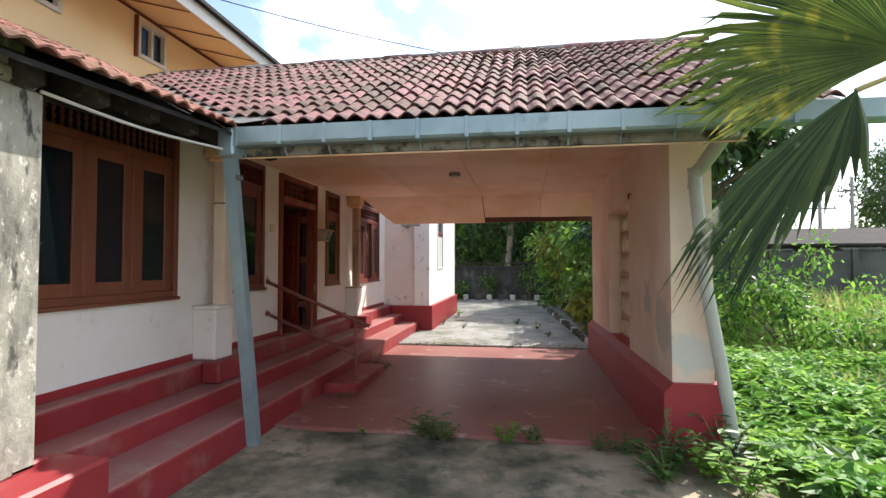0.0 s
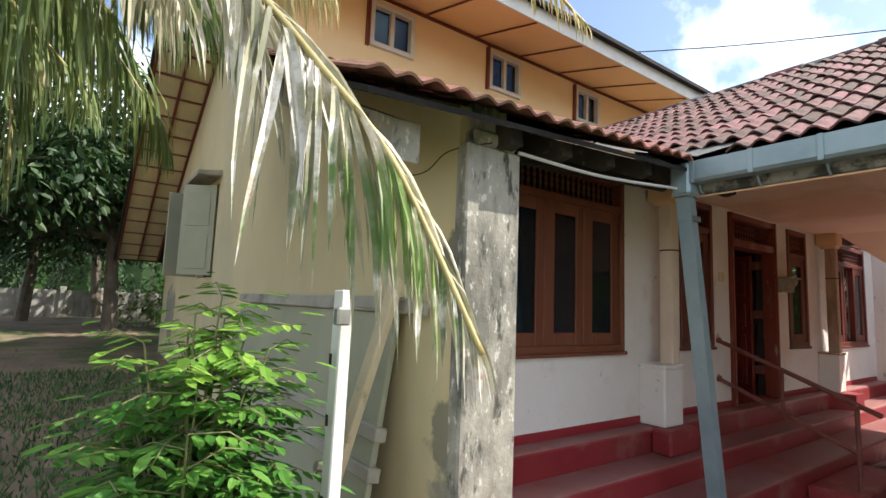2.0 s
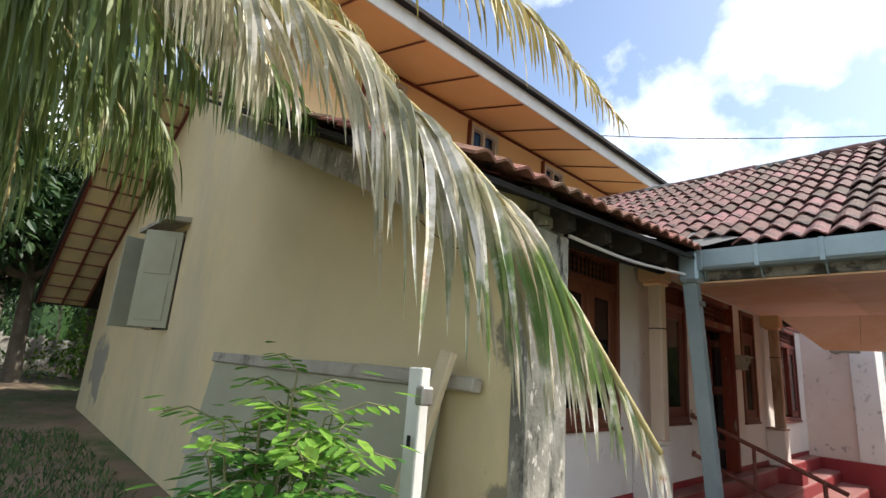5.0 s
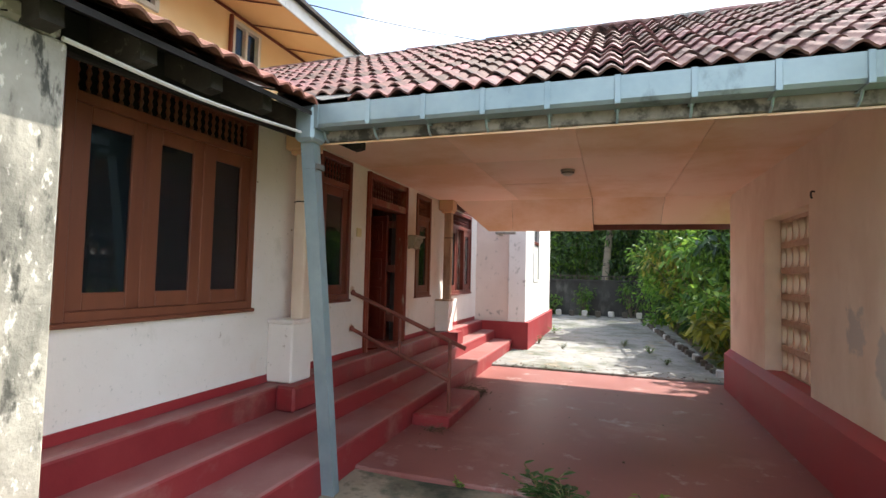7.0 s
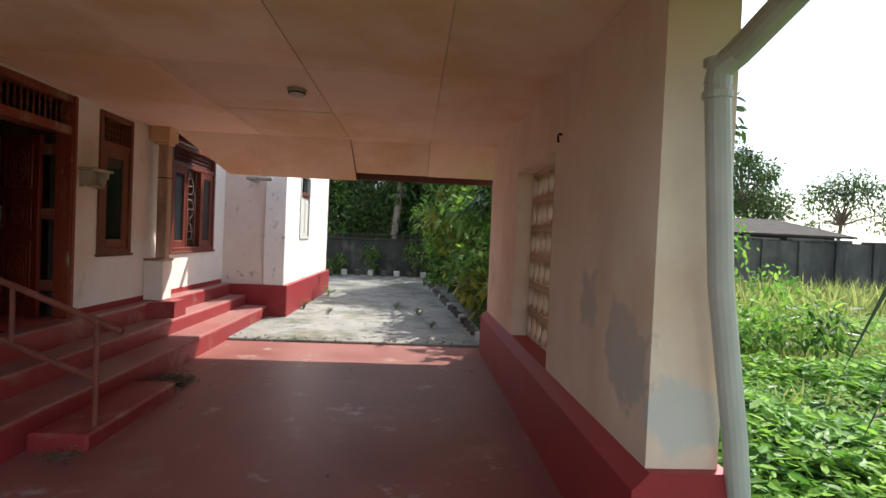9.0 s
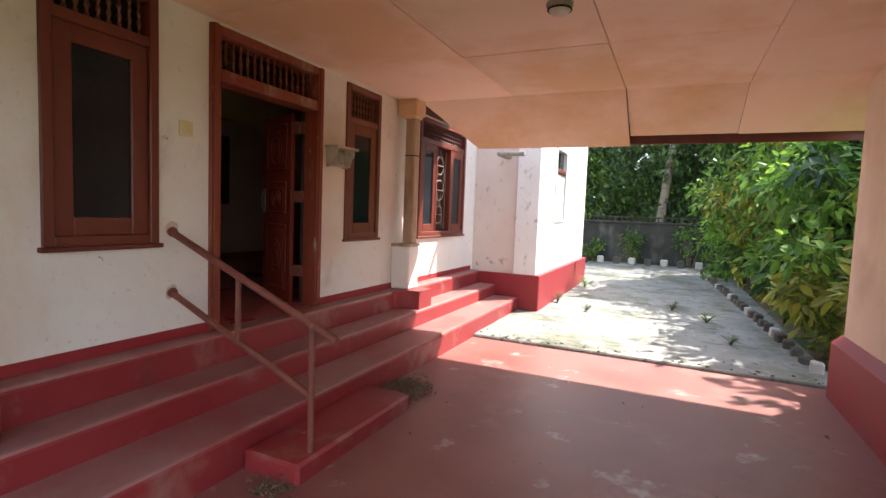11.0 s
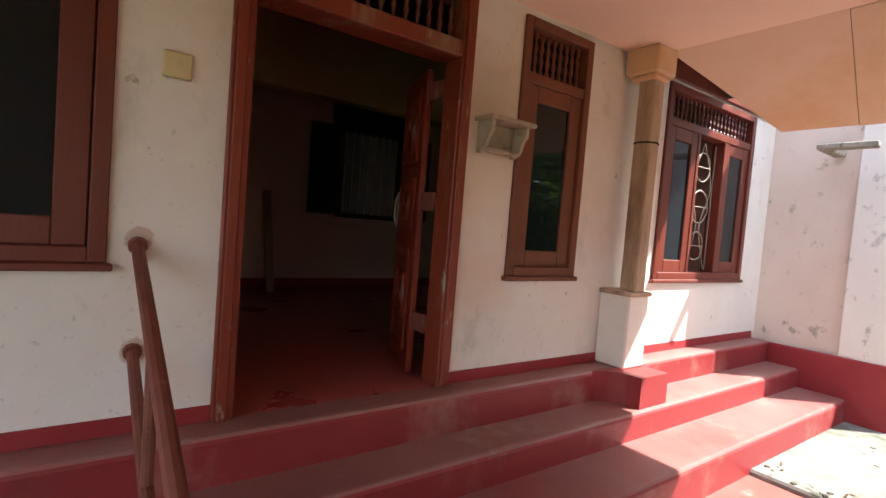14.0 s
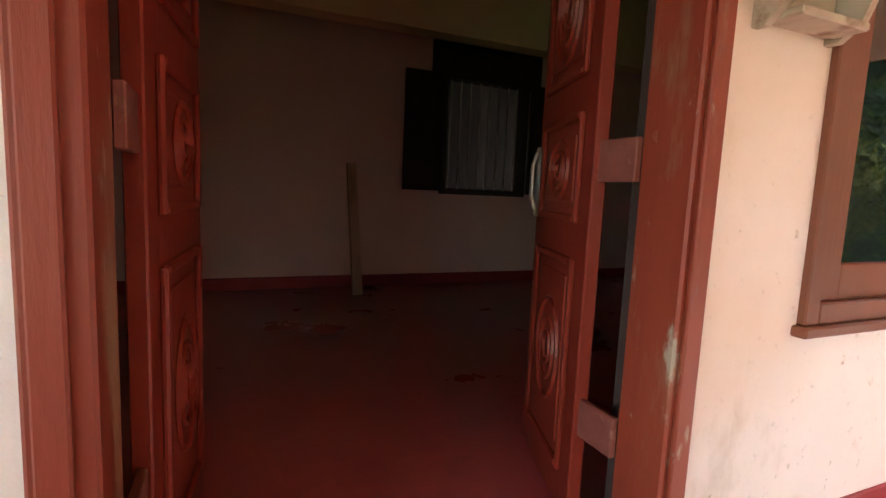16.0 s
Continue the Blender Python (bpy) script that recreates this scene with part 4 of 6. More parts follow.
# Dark boards hide the white reveal; they stand for shade in the gap.
for y0 in (0.001, dw - 0.016):
    Mesh().box(-0.225, y0, 0.0, -0.126, y0 + 0.015, dh, 0.003).obj("lining", DARK, door, "dark board standing for the shaded door gap")
for i in range(15):
    b = Mesh()
    baluster(b, -0.06, 0.09 + (dw - 0.18) * (i + 0.5) / 15, 1.95, dh - 0.07)
    b.obj("baluster", DARK_WOOD, door)


def door_leaf(w, h, turn, at):
    """A carved panelled leaf; its face looks along +x before it is turned."""
    lf = Mesh().box(-0.02, 0, 0.01, 0.02, w, h, 0.004).obj("door_leaf", DOOR_RED, door)
    for z0, z1 in ((0.13, 0.78), (0.88, 1.20), (1.30, 1.76)):
        for s in (-1, 1):
            p = Mesh()
            a, b = 0.075, w - 0.075
            for y0, y1, c0, c1 in ((a, a + 0.025, z0, z1), (b - 0.025, b, z0, z1), (a + 0.025, b - 0.025, z0, z0 + 0.025), (a + 0.025, b - 0.025, z1 - 0.025, z1)):
                p.box(s * 0.018, y0, c0, s * 0.036, y1, c1, 0.006)
            p.box(s * 0.018, a + 0.06, z0 + 0.06, s * 0.027, b - 0.06, z1 - 0.06, 0.006)
            p.obj("moulding", DOOR_RED, lf, "raised panel moulding")
            q = Mesh()
            cy, cz, r0 = w / 2, (z0 + z1) / 2, min(b - a, z1 - z0) * 0.28
            for f in (1.0, 0.62, 0.3):
                q.tube([(s * 0.029, cy + r0 * f * math.cos(t), cz + r0 * f * (1.5 if z1 - z0 > 0.4 else 1.0) * math.sin(t)) for t in np.linspace(0, 2 * math.pi, 19)], 0.009, 5, False)
            q.obj("carving", DOOR_RED, lf, "carved rosette")
    lf.matrix_local = pose(at[0], at[1], 0, 0, 0, turn)
    return lf


lw = dw / 2 - 0.095
ll = door_leaf(lw, 1.845, 83, (-0.245, 0.10))
lr = door_leaf(lw, 1.845, 71, (-0.250, dw - 0.105))
for y, k in ((0.10, 1), (dw - 0.10, -1)):
    for z in (0.28, 1.0, 1.65):
        Mesh().box(-0.26, y - 0.010, z, -0.12, y + 0.010, z + 0.11, 0.003).obj("hinge", METAL_RAIL, door, "dull brown butt hinge")
hd = Mesh().tube([(-0.038, lw - 0.04, 0.90), (-0.055, lw - 0.04, 0.95), (-0.055, lw - 0.04, 1.06), (-0.038, lw - 0.04, 1.11)], 0.009, 8)
hd.box(-0.04, lw - 0.055, 0.88, -0.018, lw - 0.025, 1.13, 0.004).obj("door_handle", STEEL, lr, "steel pull handle")

# ---- the room behind the door ----
RXB = -7.25
wall("wall_room_back", "x", RXB - 0.15, RXB, 4.6, 11.6, 0.3, 4.2, [(8.75, 9.75, 1.55, 2.75)], ROOM_WALL, "dim pinkish room wall")
tagged(Mesh().prism([(RXB, 0.3), (WALL_X - 0.22, 0.3), (WALL_X - 0.22, 3.15), (RXB, 4.2)], "y", 4.6, 4.75).obj("wall_room_left", ROOM_WALL), "dim pinkish room wall", "wall", kind="structure")
tagged(Mesh().prism([(RXB, 0.3), (WALL_X - 0.22, 0.3), (WALL_X - 0.22, 3.15), (RXB, 4.2)], "y", 11.5, 11.65).obj("wall_room_right", ROOM_WALL), "dim pinkish room wall", "wall", kind="structure")
tagged(Mesh().box(RXB, 4.75, 0.3, WALL_X + 0.0, 11.5, SILL - 0.002).obj("floor_room", ROOM_FLOOR), "glossy dark red cement room floor", "floor", kind="structure")
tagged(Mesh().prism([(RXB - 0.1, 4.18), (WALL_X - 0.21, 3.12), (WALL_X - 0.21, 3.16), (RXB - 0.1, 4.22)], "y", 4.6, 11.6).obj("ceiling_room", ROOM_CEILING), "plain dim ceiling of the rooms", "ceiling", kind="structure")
tagged(Mesh().box(RXB + 0.0, 4.75, SILL, RXB + 0.015, 11.5, SILL + 0.11, 0.003).obj("baseboard_room", RED_BASE), "dark red skirting in the room", "skirting", kind="structure")
wall("wall_room_side_back", "x", -5.6, -5.5, 2.23, 4.6, 0.3, 3.7, [], ROOM_WALL, "plain wall of the darkened side room")
rw = thing("window_back", "dark barred window with open shutters at the back of the room", "window", (RXB, 8.75, 1.55), kind="structure")
frame_part("window_frame", 0, 1.0, 0, 1.2, 0.06, -0.13, 0.03, DARK, rw)
for i in range(8):
    Mesh().tube([(-0.05, 0.12 + i * 0.11, 0.06), (-0.05, 0.12 + i * 0.11, 1.14)], 0.009, 6).obj("bar", IRON, rw, "iron window bar")
Mesh().box(0.0, -0.12, 1.14, 0.05, 1.12, 1.68, 0.01).obj("fanlight_board", DARK, rw, "dark board over the window")
for y0, y1 in ((-0.40, 0.0), (1.0, 1.40)):
    sh = Mesh().box(0.03, y0, 0.03, 0.065, y1, 1.17, 0.005)
    sh.box(0.065, y0 + 0.06, 0.1, 0.075, y1 - 0.06, 0.55, 0.004).box(0.065, y0 + 0.06, 0.63, 0.075, y1 - 0.06, 1.1, 0.004)
    sh.obj("shutter", DARK, rw, "dark wooden shutter folded open")
tagged(Mesh().box(RXB - 1.2, 7.5, -0.3, RXB - 1.0, 11.5, 3.2).obj("wall_behind_room", GREY_WALL), "grey wall in the yard behind the house", "wall", kind="structure")
# Added roof, out of view, that dims the yard behind the back window.
tagged(Mesh().box(RXB - 1.2, 7.5, 3.2, RXB - 0.15, 11.5, 3.3).obj("roof_alley", SHEET), "unseen roof added to dim the back window", "roof", kind="structure")
# Partitions added behind window_4 and window_2 to keep their daylight out.
wall("wall_room_corner", "x", -4.4, -4.3, 9.35, 11.5, 0.3, 3.3, [], ROOM_WALL, "added partition screening daylight from window_4")
wall("wall_room_corner", "y", 9.35, 9.45, -4.3, WALL_X - 0.22, 0.3, 3.3, [], ROOM_WALL, "added partition screening daylight from window_4")
wall("wall_room_front", "y", 6.30, 6.38, -4.3, WALL_X - 0.22, 0.3, 3.3, [], ROOM_WALL, "added partition screening daylight from window_2")
wall("wall_room_front", "x", -4.4, -4.3, 4.75, 6.38, 0.3, 3.3, [], ROOM_WALL, "added partition screening daylight from window_2")
pk = thing("leaning_plank", "bare wooden plank leaning on the room wall", "plank", (-6.85, 7.85, SILL))
Mesh().box(-0.02, -0.045, 0.0, 0.02, 0.045, 1.22, 0.006, pose(0, 0, 0, 0, -17, 0)).obj("board", POST_WOOD, pk)

# ---- handrail ----
hr = thing("handrail", "rusty red pipe handrail with two rails", "handrail", (-2.16, 6.23, 0.12))
R = lambda x, z: (x + 2.16, 0.0, z - 0.12)
Mesh().tube([R(-3.40, 1.385), R(-1.98, 0.82)], 0.024, 10).obj("top_rail", METAL_RAIL, hr)
Mesh().tube([R(-3.40, 0.965), R(-2.16, 0.46)], 0.022, 10).obj("lower_rail", METAL_RAIL, hr)
Mesh().tube([R(-2.16, 0.11), R(-2.16, 0.885)], 0.020, 10).obj("post", METAL_RAIL, hr)
Mesh().tube([R(-2.76, 0.70), R(-2.76, 1.12)], 0.018, 10).obj("post", METAL_RAIL, hr)
for z in (1.385, 0.965):
    Mesh().tube([R(-3.388, z), R(-3.365, z - 0.009)], 0.034, 10).obj("socket", METAL_RAIL, hr, "rusty wall socket")

# ---- gutter and downpipes ----
gu = thing("gutter", "blue-grey metal box gutter with strap brackets", "gutter", (-2.55, 3.92, 2.60))
g = Mesh()
prof = [(-0.075, 0.15), (-0.07, 0.02), (-0.05, 0.0), (0.05, 0.0), (0.07, 0.02), (0.075, 0.15), (0.069, 0.15), (0.064, 0.024), (0.046, 0.006), (-0.046, 0.006), (-0.064, 0.024), (-0.069, 0.15)]
g.prism(prof, "x", 0.0, 5.05)
g.box(0.0, -0.07, 0.004, 0.006, 0.07, 0.15)
g.box(5.044, -0.07, 0.004, 5.05, 0.07, 0.15)
g.obj("trough", ZINC, gu)
for i in range(13):
    x = 0.16 + i * 0.385
    b = Mesh().box(x - 0.016, -0.081, -0.005, x + 0.016, -0.075, 0.155, 0.002).box(x - 0.016, -0.08, -0.009, x + 0.016, 0.075, -0.003, 0.002)
    b.tube([(x, 0.02, -0.006), (x, 0.05, -0.05), (x, 0.085, -0.07)], 0.008, 5)
    b.obj("bracket", ZINC, gu, "galvanised gutter strap")
dl = thing("downpipe", "dented blue-grey square downpipe leaning to the steps", "downpipe", (-2.47, 4.33, -0.03))
b = Mesh()
p0, p1 = Vector((0, 0, 0)), Vector((-0.02, -0.40, 2.56))
for k in range(1):
    ax = (p1 - p0).normalized()
    sx = Vector((1, 0, 0))
    sy = ax.cross(sx).normalized()
    ring = []
    for q in (p0, p1):
        for a, c in ((-1, -1), (1, -1), (1, 1), (-1, 1)):
            ring.append(q + sx * 0.052 * a + sy * 0.04 * c)
    b.v += [tuple(v) for v in ring]
    b.f += [(0, 1, 5, 4), (1, 2, 6, 5), (2, 3, 7, 6), (3, 0, 4, 7), (0, 3, 2, 1), (4, 5, 6, 7)]
b.obj("pipe", ZINC, dl)
Mesh().box(-0.085, -0.50, 2.54, 0.065, -0.33, 2.78, 0.02).obj("hopper", ZINC, dl, "square gutter outlet box")
Mesh().box(-0.062, -0.41, 2.36, 0.05, -0.31, 2.40, 0.004).obj("clamp", FLASH, dl, "rusted pipe clamp")
dr = thing("downpipe", "stained grey plastic downpipe leaning beside the pillar", "downpipe", (1.72, 4.62, -0.05))
Mesh().tube([(0, 0, 0), (-0.13, -0.06, 0.8), (-0.26, -0.10, 1.5), (-0.335, -0.12, 2.36)], 0.052, 14).obj("pipe", PVC, dr)
Mesh().tube([(-0.335, -0.12, 2.36), (-0.335, -0.135, 2.42), (-0.30, -0.20, 2.47), (-0.27, -0.50, 2.60), (-0.26, -0.60, 2.64), (-0.26, -0.65, 2.70)], 0.056, 14).obj("elbow", PVC, dr, "plastic elbow")
Mesh().tube([(-0.26, -0.635, 2.60), (-0.26, -0.66, 2.72)], 0.066, 14).obj("collar", PVC, dr, "white pipe collar under the gutter")
for z in (2.30, 2.44):
    Mesh().tube([(-0.333, -0.119, z), (-0.334, -0.121, z + 0.03)], 0.060, 14).obj("joint_ring", PVC, dr)
ev = thing("eave_cable", "sagging white cable under the lean-to eave", "cable", (-2.60, 2.34, 2.52))
Mesh().tube(curve([(0, 0, 0.02), (0.05, 0.7, 0.0), (0.10, 1.53, 0.05)], 8), 0.011, 6).obj("cable", WHITE_PAINT, ev)
ev2 = thing("loose_wire", "thin black wire looping from the column top", "wire", (-2.64, 2.05, 2.50))
Mesh().tube(curve([(0.03, 0.1, 0.06), (-0.1, -0.1, 0.0), (-0.3, -0.12, -0.08), (-0.6, -0.09, -0.02), (-1.0, -0.06, 0.25)], 6), 0.0035, 5).obj("wire", NEAR_BLACK, ev2)

# ---- small wall things ----
lp = thing("ceiling_lamp", "dusty round bulkhead lamp on the ceiling", "ceiling lamp", (-1.0, 7.12, 2.92))
Mesh().lathe([(0.075, -0.03), (0.085, -0.015), (0.085, 0.0)], 0, 0, 20).obj("base", IRON, lp)
Mesh().lathe([(0.02, -0.075), (0.05, -0.065), (0.068, -0.045), (0.07, -0.03)], 0, 0, 20).obj("globe", LAMP_GLASS, lp, "dusty frosted glass", smooth=True)
Mesh().tube([(0.073 * math.cos(a), 0.073 * math.sin(a), -0.04) for a in np.linspace(0, 2 * math.pi, 21)], 0.006, 6, False).obj("guard_ring", NEAR_BLACK, lp, "dark metal ring")
sw = thing("switch_plate", "yellowed square switch plate on the wall", "switch", (WALL_X, 6.335, 2.10))
Mesh().box(0.0, -0.052, -0.052, 0.022, 0.052, 0.052, 0.006).obj("plate", PLASTIC, sw)
Mesh().box(0.022, -0.012, -0.008, 0.030, 0.012, 0.008, 0.003).obj("button", PLASTIC, sw, "small bell button")
DIRTY_WHITE = mat("dirty_flaking_cream_paint", (0.35, 0.29, 0.21), (0.49, 0.42, 0.32), 9, 0.75, 0.2, 50, [((0.20, 0.13, 0.08), 8, 0.56, 0.68, 1)])
sf = thing("wall_shelf", "small flaking white bracket shelf under soot marks", "shelf", (WALL_X, 8.04, 2.08))
Mesh().box(0.0, -0.18, 0.09, 0.16, 0.18, 0.115, 0.005).obj("top_board", DIRTY_WHITE, sf)
for y in (-0.135, 0.135):
    Mesh().prism([(0.0, 0.09), (0.13, 0.09), (0.125, 0.03), (0.10, 0.005), (0.08, -0.05), (0.03, -0.09), (0.0, -0.09)], "y", y - 0.012, y + 0.012).obj("bracket", DIRTY_WHITE, sf)
Mesh().box(0.0, -0.122, -0.075, 0.02, 0.122, 0.09, 0.004).obj("back_board", DIRTY_WHITE, sf)
Mesh().box(0.02, -0.122, -0.08, 0.10, 0.122, -0.06, 0.004).obj("lower_rail", DIRTY_WHITE, sf)
for y, z in ((6.2, 2.43),):
    hk = thing("wall_hook", "rusty iron hook in the carport wall", "hook", (1.22, y, z))
    Mesh().tube(curve([(0.02, 0, 0), (-0.025, 0, 0.01), (-0.03, 0, -0.035), (-0.02, 0, -0.05)], 5), 0.008, 6).obj("hook", NEAR_BLACK, hk)

# ---- breeze-block grille in the carport wall ----
gl = thing("window_grille", "breeze-block grille of concrete petals in the wall opening", "grille", (1.44, GR[0], GR[2]), kind="structure")
nby, nbz = 7, 6
cw, ch = (GR[1] - GR[0]) / nby, (GR[3] - GR[2]) / nbz
bk = Mesh()
t = 0.022
bk.box(-0.05, 0, 0, 0.05, t * 0.7, ch).box(-0.05, cw - t * 0.7, 0, 0.05, cw, ch).box(-0.05, t * 0.7, 0, 0.05, cw - t * 0.7, t * 1.2).box(-0.05, t * 0.7, ch - t * 1.8, 0.05, cw - t * 0.7, ch)
for s in (-1, 1):
    bk.tube([(0, cw / 2 + s * (cw / 2 - t), t), (0, cw / 2 + s * 0.03, ch * 0.34), (0, cw / 2 + s * 0.022, ch / 2), (0, cw / 2 + s * 0.03, ch * 0.62), (0, cw / 2 + s * (cw / 2 - t), ch - t * 1.8)], 0.019, 6)
bkm = bk.data("block", BREEZE)
for i in range(nby):
    for j in range(nbz):
        o = new("block", bkm)
        o.parent, o.location = gl, (0, i * cw, j * ch)

# ---- upper storey windows ----
for k, (a, b) in enumerate(UP):
    u = thing("window_upper_%d" % (k + 1), "small white framed upper window with two panes", "window", (UX, a, 5.20), kind="structure")
    w = b - a
    frame_part("window_frame", 0, w, 0, 0.66, 0.07, -0.10, 0.05, WHITE_PAINT, u)
    Mesh().box(-0.08, w / 2 - 0.03, 0.07, 0.03, w / 2 + 0.03, 0.59, 0.005).obj("mullion", WHITE_PAINT, u)
    Mesh().box(0.0, -0.05, -0.02, 0.06, 0.0, 0.70, 0.004).obj("jamb_board", DARK_WOOD, u, "dark timber jamb")
    for y0, y1 in ((0.07, w / 2 - 0.03), (w / 2 + 0.03, w - 0.07)):
        Mesh().box(-0.05, y0, 0.07, -0.042, y1, 0.59).obj("pane", PANE, u)
tagged(Mesh().box(UX - 1.6, 2.3, 3.3, UX - 1.5, 16, 6.1).obj("wall_upper_inner", ROOM_WALL), "plain dim inner wall of the upper storey", "wall", kind="structure")
wv = thing("window_wing", "white framed wing window with closed lower shutters", "window", (WX, 13.1, 1.48), kind="structure")
frame_part("window_frame", 0, 0.95, 0, 1.40, 0.06, -0.12, 0.02, WHITE_PAINT, wv)
Mesh().box(-0.08, 0.06, 0.92, 0.015, 0.89, 1.0, 0.006).obj("transom_rail", DARK_WOOD, wv)
Mesh().box(-0.06, 0.06, 1.0, -0.05, 0.89, 1.34).obj("pane", PANE, wv)
for y0 in (0.065, 0.48):
    sh = Mesh().box(-0.05, y0, 0.065, -0.015, y0 + 0.405, 0.915, 0.005)
    sh.box(-0.015, y0 + 0.07, 0.14, -0.006, y0 + 0.335, 0.84, 0.006)
    sh.obj("shutter", WHITE_PAINT, wv, "closed white panelled shutter")
tagged(Mesh().box(-4.2, 12.2, 0.2, -4.1, 16.3, 3.5).obj("wall_wing_inner", ROOM_WALL), "plain dim inner wall of the wing", "wall", kind="structure")

# end-wall window with shutter, hood and verge soffit beyond it
sw_ = thing("window_side", "faded grey side window with open shutters", "window", (SIDE[0], 2.0, SIDE[2]), kind="structure")
for nm, a, b, turn, at in (("shutter", 0, 0.54, 80, (0.02, -0.02)), ("shutter", -0.54, 0, -52, (1.28, -0.02))):
    s = Mesh().box(a, -0.02, 0.02, b, 0.02, 1.46, 0.005)
    for z0, z1 in ((0.12, 0.68), (0.80, 1.36)):
        s.box(a + 0.08, -0.03, z0, b - 0.08, -0.018, z1, 0.006)
    s = s.obj(nm, PALE_BOARD, sw_, "grey-green panelled shutter")
    s.matrix_local = pose(at[0], at[1], 0, 0, 0, -turn)
# Dark panel drawn as the shadowed room behind the shutters.
Mesh().box(0.02, 0.10, 0.02, 1.28, 0.12, 1.48).obj("panel", DARK, sw_, "dark panel standing for the unlit window inside")
hd_ = thing("window_hood", "weathered timber hood over the side window", "hood", (-9.7, 2.0, 3.55), kind="structure")
Mesh().prism([(0.0, 0.0), (-0.35, -0.03), (-0.35, 0.03), (0.0, 0.08)], "x", -0.7, 0.8).obj("slab", GREY_WOOD, hd_)
so = thing("verge_soffit", "yellow boarded verge soffit with dark batten grid", "soffit", (-11.0, 2.0, 0.0), kind="structure")
Mesh().prism([(1.0, 6.0), (-5.4, 2.55), (-5.4, 2.60), (1.0, 6.05)], "y", -0.95, 0.0).obj("board", YELLOW_WALL, so)
Mesh().prism([(1.0, 6.06), (-5.6, 2.52), (-5.6, 2.70), (1.0, 6.22)], "y", -1.02, 6.0).obj("roof_sheet", SHEET, so, "dark roof over the soffit")
for k in range(14):
    x = 0.8 - k * 0.46
    z = 6.0 + (x - 1.0) * 3.45 / 6.4
    Mesh().box(x - 0.025, -0.95, z - 0.03, x + 0.025, -0.02, z + 0.0).obj("batten", DARK_WOOD, so)
for y in (-0.95, -0.48, -0.03):
    Mesh().prism([(1.0, 5.99), (-5.4, 2.535), (-5.4, 2.50), (1.0, 5.955)], "y", y - 0.025, y + 0.025).obj("batten", DARK_WOOD, so)

# gutter stub on brackets where the carport eave meets the wing
gs = thing("eave_gutter_stub", "short grey gutter stub under the wing eave", "gutter", (-2.75, 11.45, 2.50))
Mesh().box(-0.10, -0.04, 0.0, 0.34, 0.05, 0.06, 0.012).obj("trough", OLD_COLUMN, gs)
Mesh().box(-0.1, 0.08, 0.0, 0.0, 0.44, 0.07, 0.01).obj("arm", OLD_COLUMN, gs)

# ---- yard things by the end wall ----
PALE_WOOD = mat("sun-bleached_pale_timber", (0.46, 0.37, 0.23), (0.56, 0.47, 0.31), 4.0, 0.8, 0.2, 50, [((0.25, 0.19, 0.11), 4.0, 0.6, 0.72, 1)])
bo = thing("leaning_board", "faded grey-green old door panel leaning on the wall", "board", (-4.6, 1.72, -0.05))
tilt = pose(0, 0, 0, -8, 0, 0)
Mesh().box(-2.2, -0.02, 0.0, 1.40, 0.02, 1.66, 0.006, tilt).obj("panel", PALE_BOARD, bo)
for z0, z1, m_ in ((1.66, 1.76, GREY_WOOD), (0.92, 1.0, GREY_WOOD), (0.70, 0.78, GREY_WOOD)):
    Mesh().box(-2.25, -0.05, z0, 1.45, 0.03, z1, 0.008, tilt).obj("rail", m_, bo, "weathered timber rail")
Mesh().box(0.55, -0.06, 1.70, 1.65, 0.02, 1.78, 0.008, tilt @ pose(0, 0, 0, 0, 1.5, 0)).obj("rail", GREY_WOOD, bo, "weathered timber rail")
lb = thing("leaning_timber", "long pale timber plank leaning against the wall", "plank", (-3.35, 1.45, -0.05))
Mesh().box(-0.05, -0.025, 0.0, 0.05, 0.025, 1.92, 0.006, pose(0, 0, 0, -12, 9, 0)).obj("board", PALE_WOOD, lb)
Mesh().tube([(0.18, 0.10, 0.82), (0.18, 0.02, 0.84)], 0.03, 8).obj("bolt", STEEL, lb, "rusty bolt head")
wp = thing("white_post", "flaking white painted timber door post with lock", "post", (-2.74, 1.36, -0.05))
Mesh().box(-0.045, -0.03, 0.0, 0.045, 0.03, 1.76, 0.006, pose(0, 0, 0, -1, -1, 0)).obj("post", WHITE_PAINT, wp)
Mesh().box(0.03, -0.045, 1.60, 0.085, 0.02, 1.68, 0.008).obj("lock", STEEL, wp, "old rim lock")
for z in (1.15, 1.42, 0.8):
    Mesh().box(-0.012, -0.034, z, 0.012, -0.028, z + 0.05, 0.002).obj("slot", NEAR_BLACK, wp, "dark mortise slot")


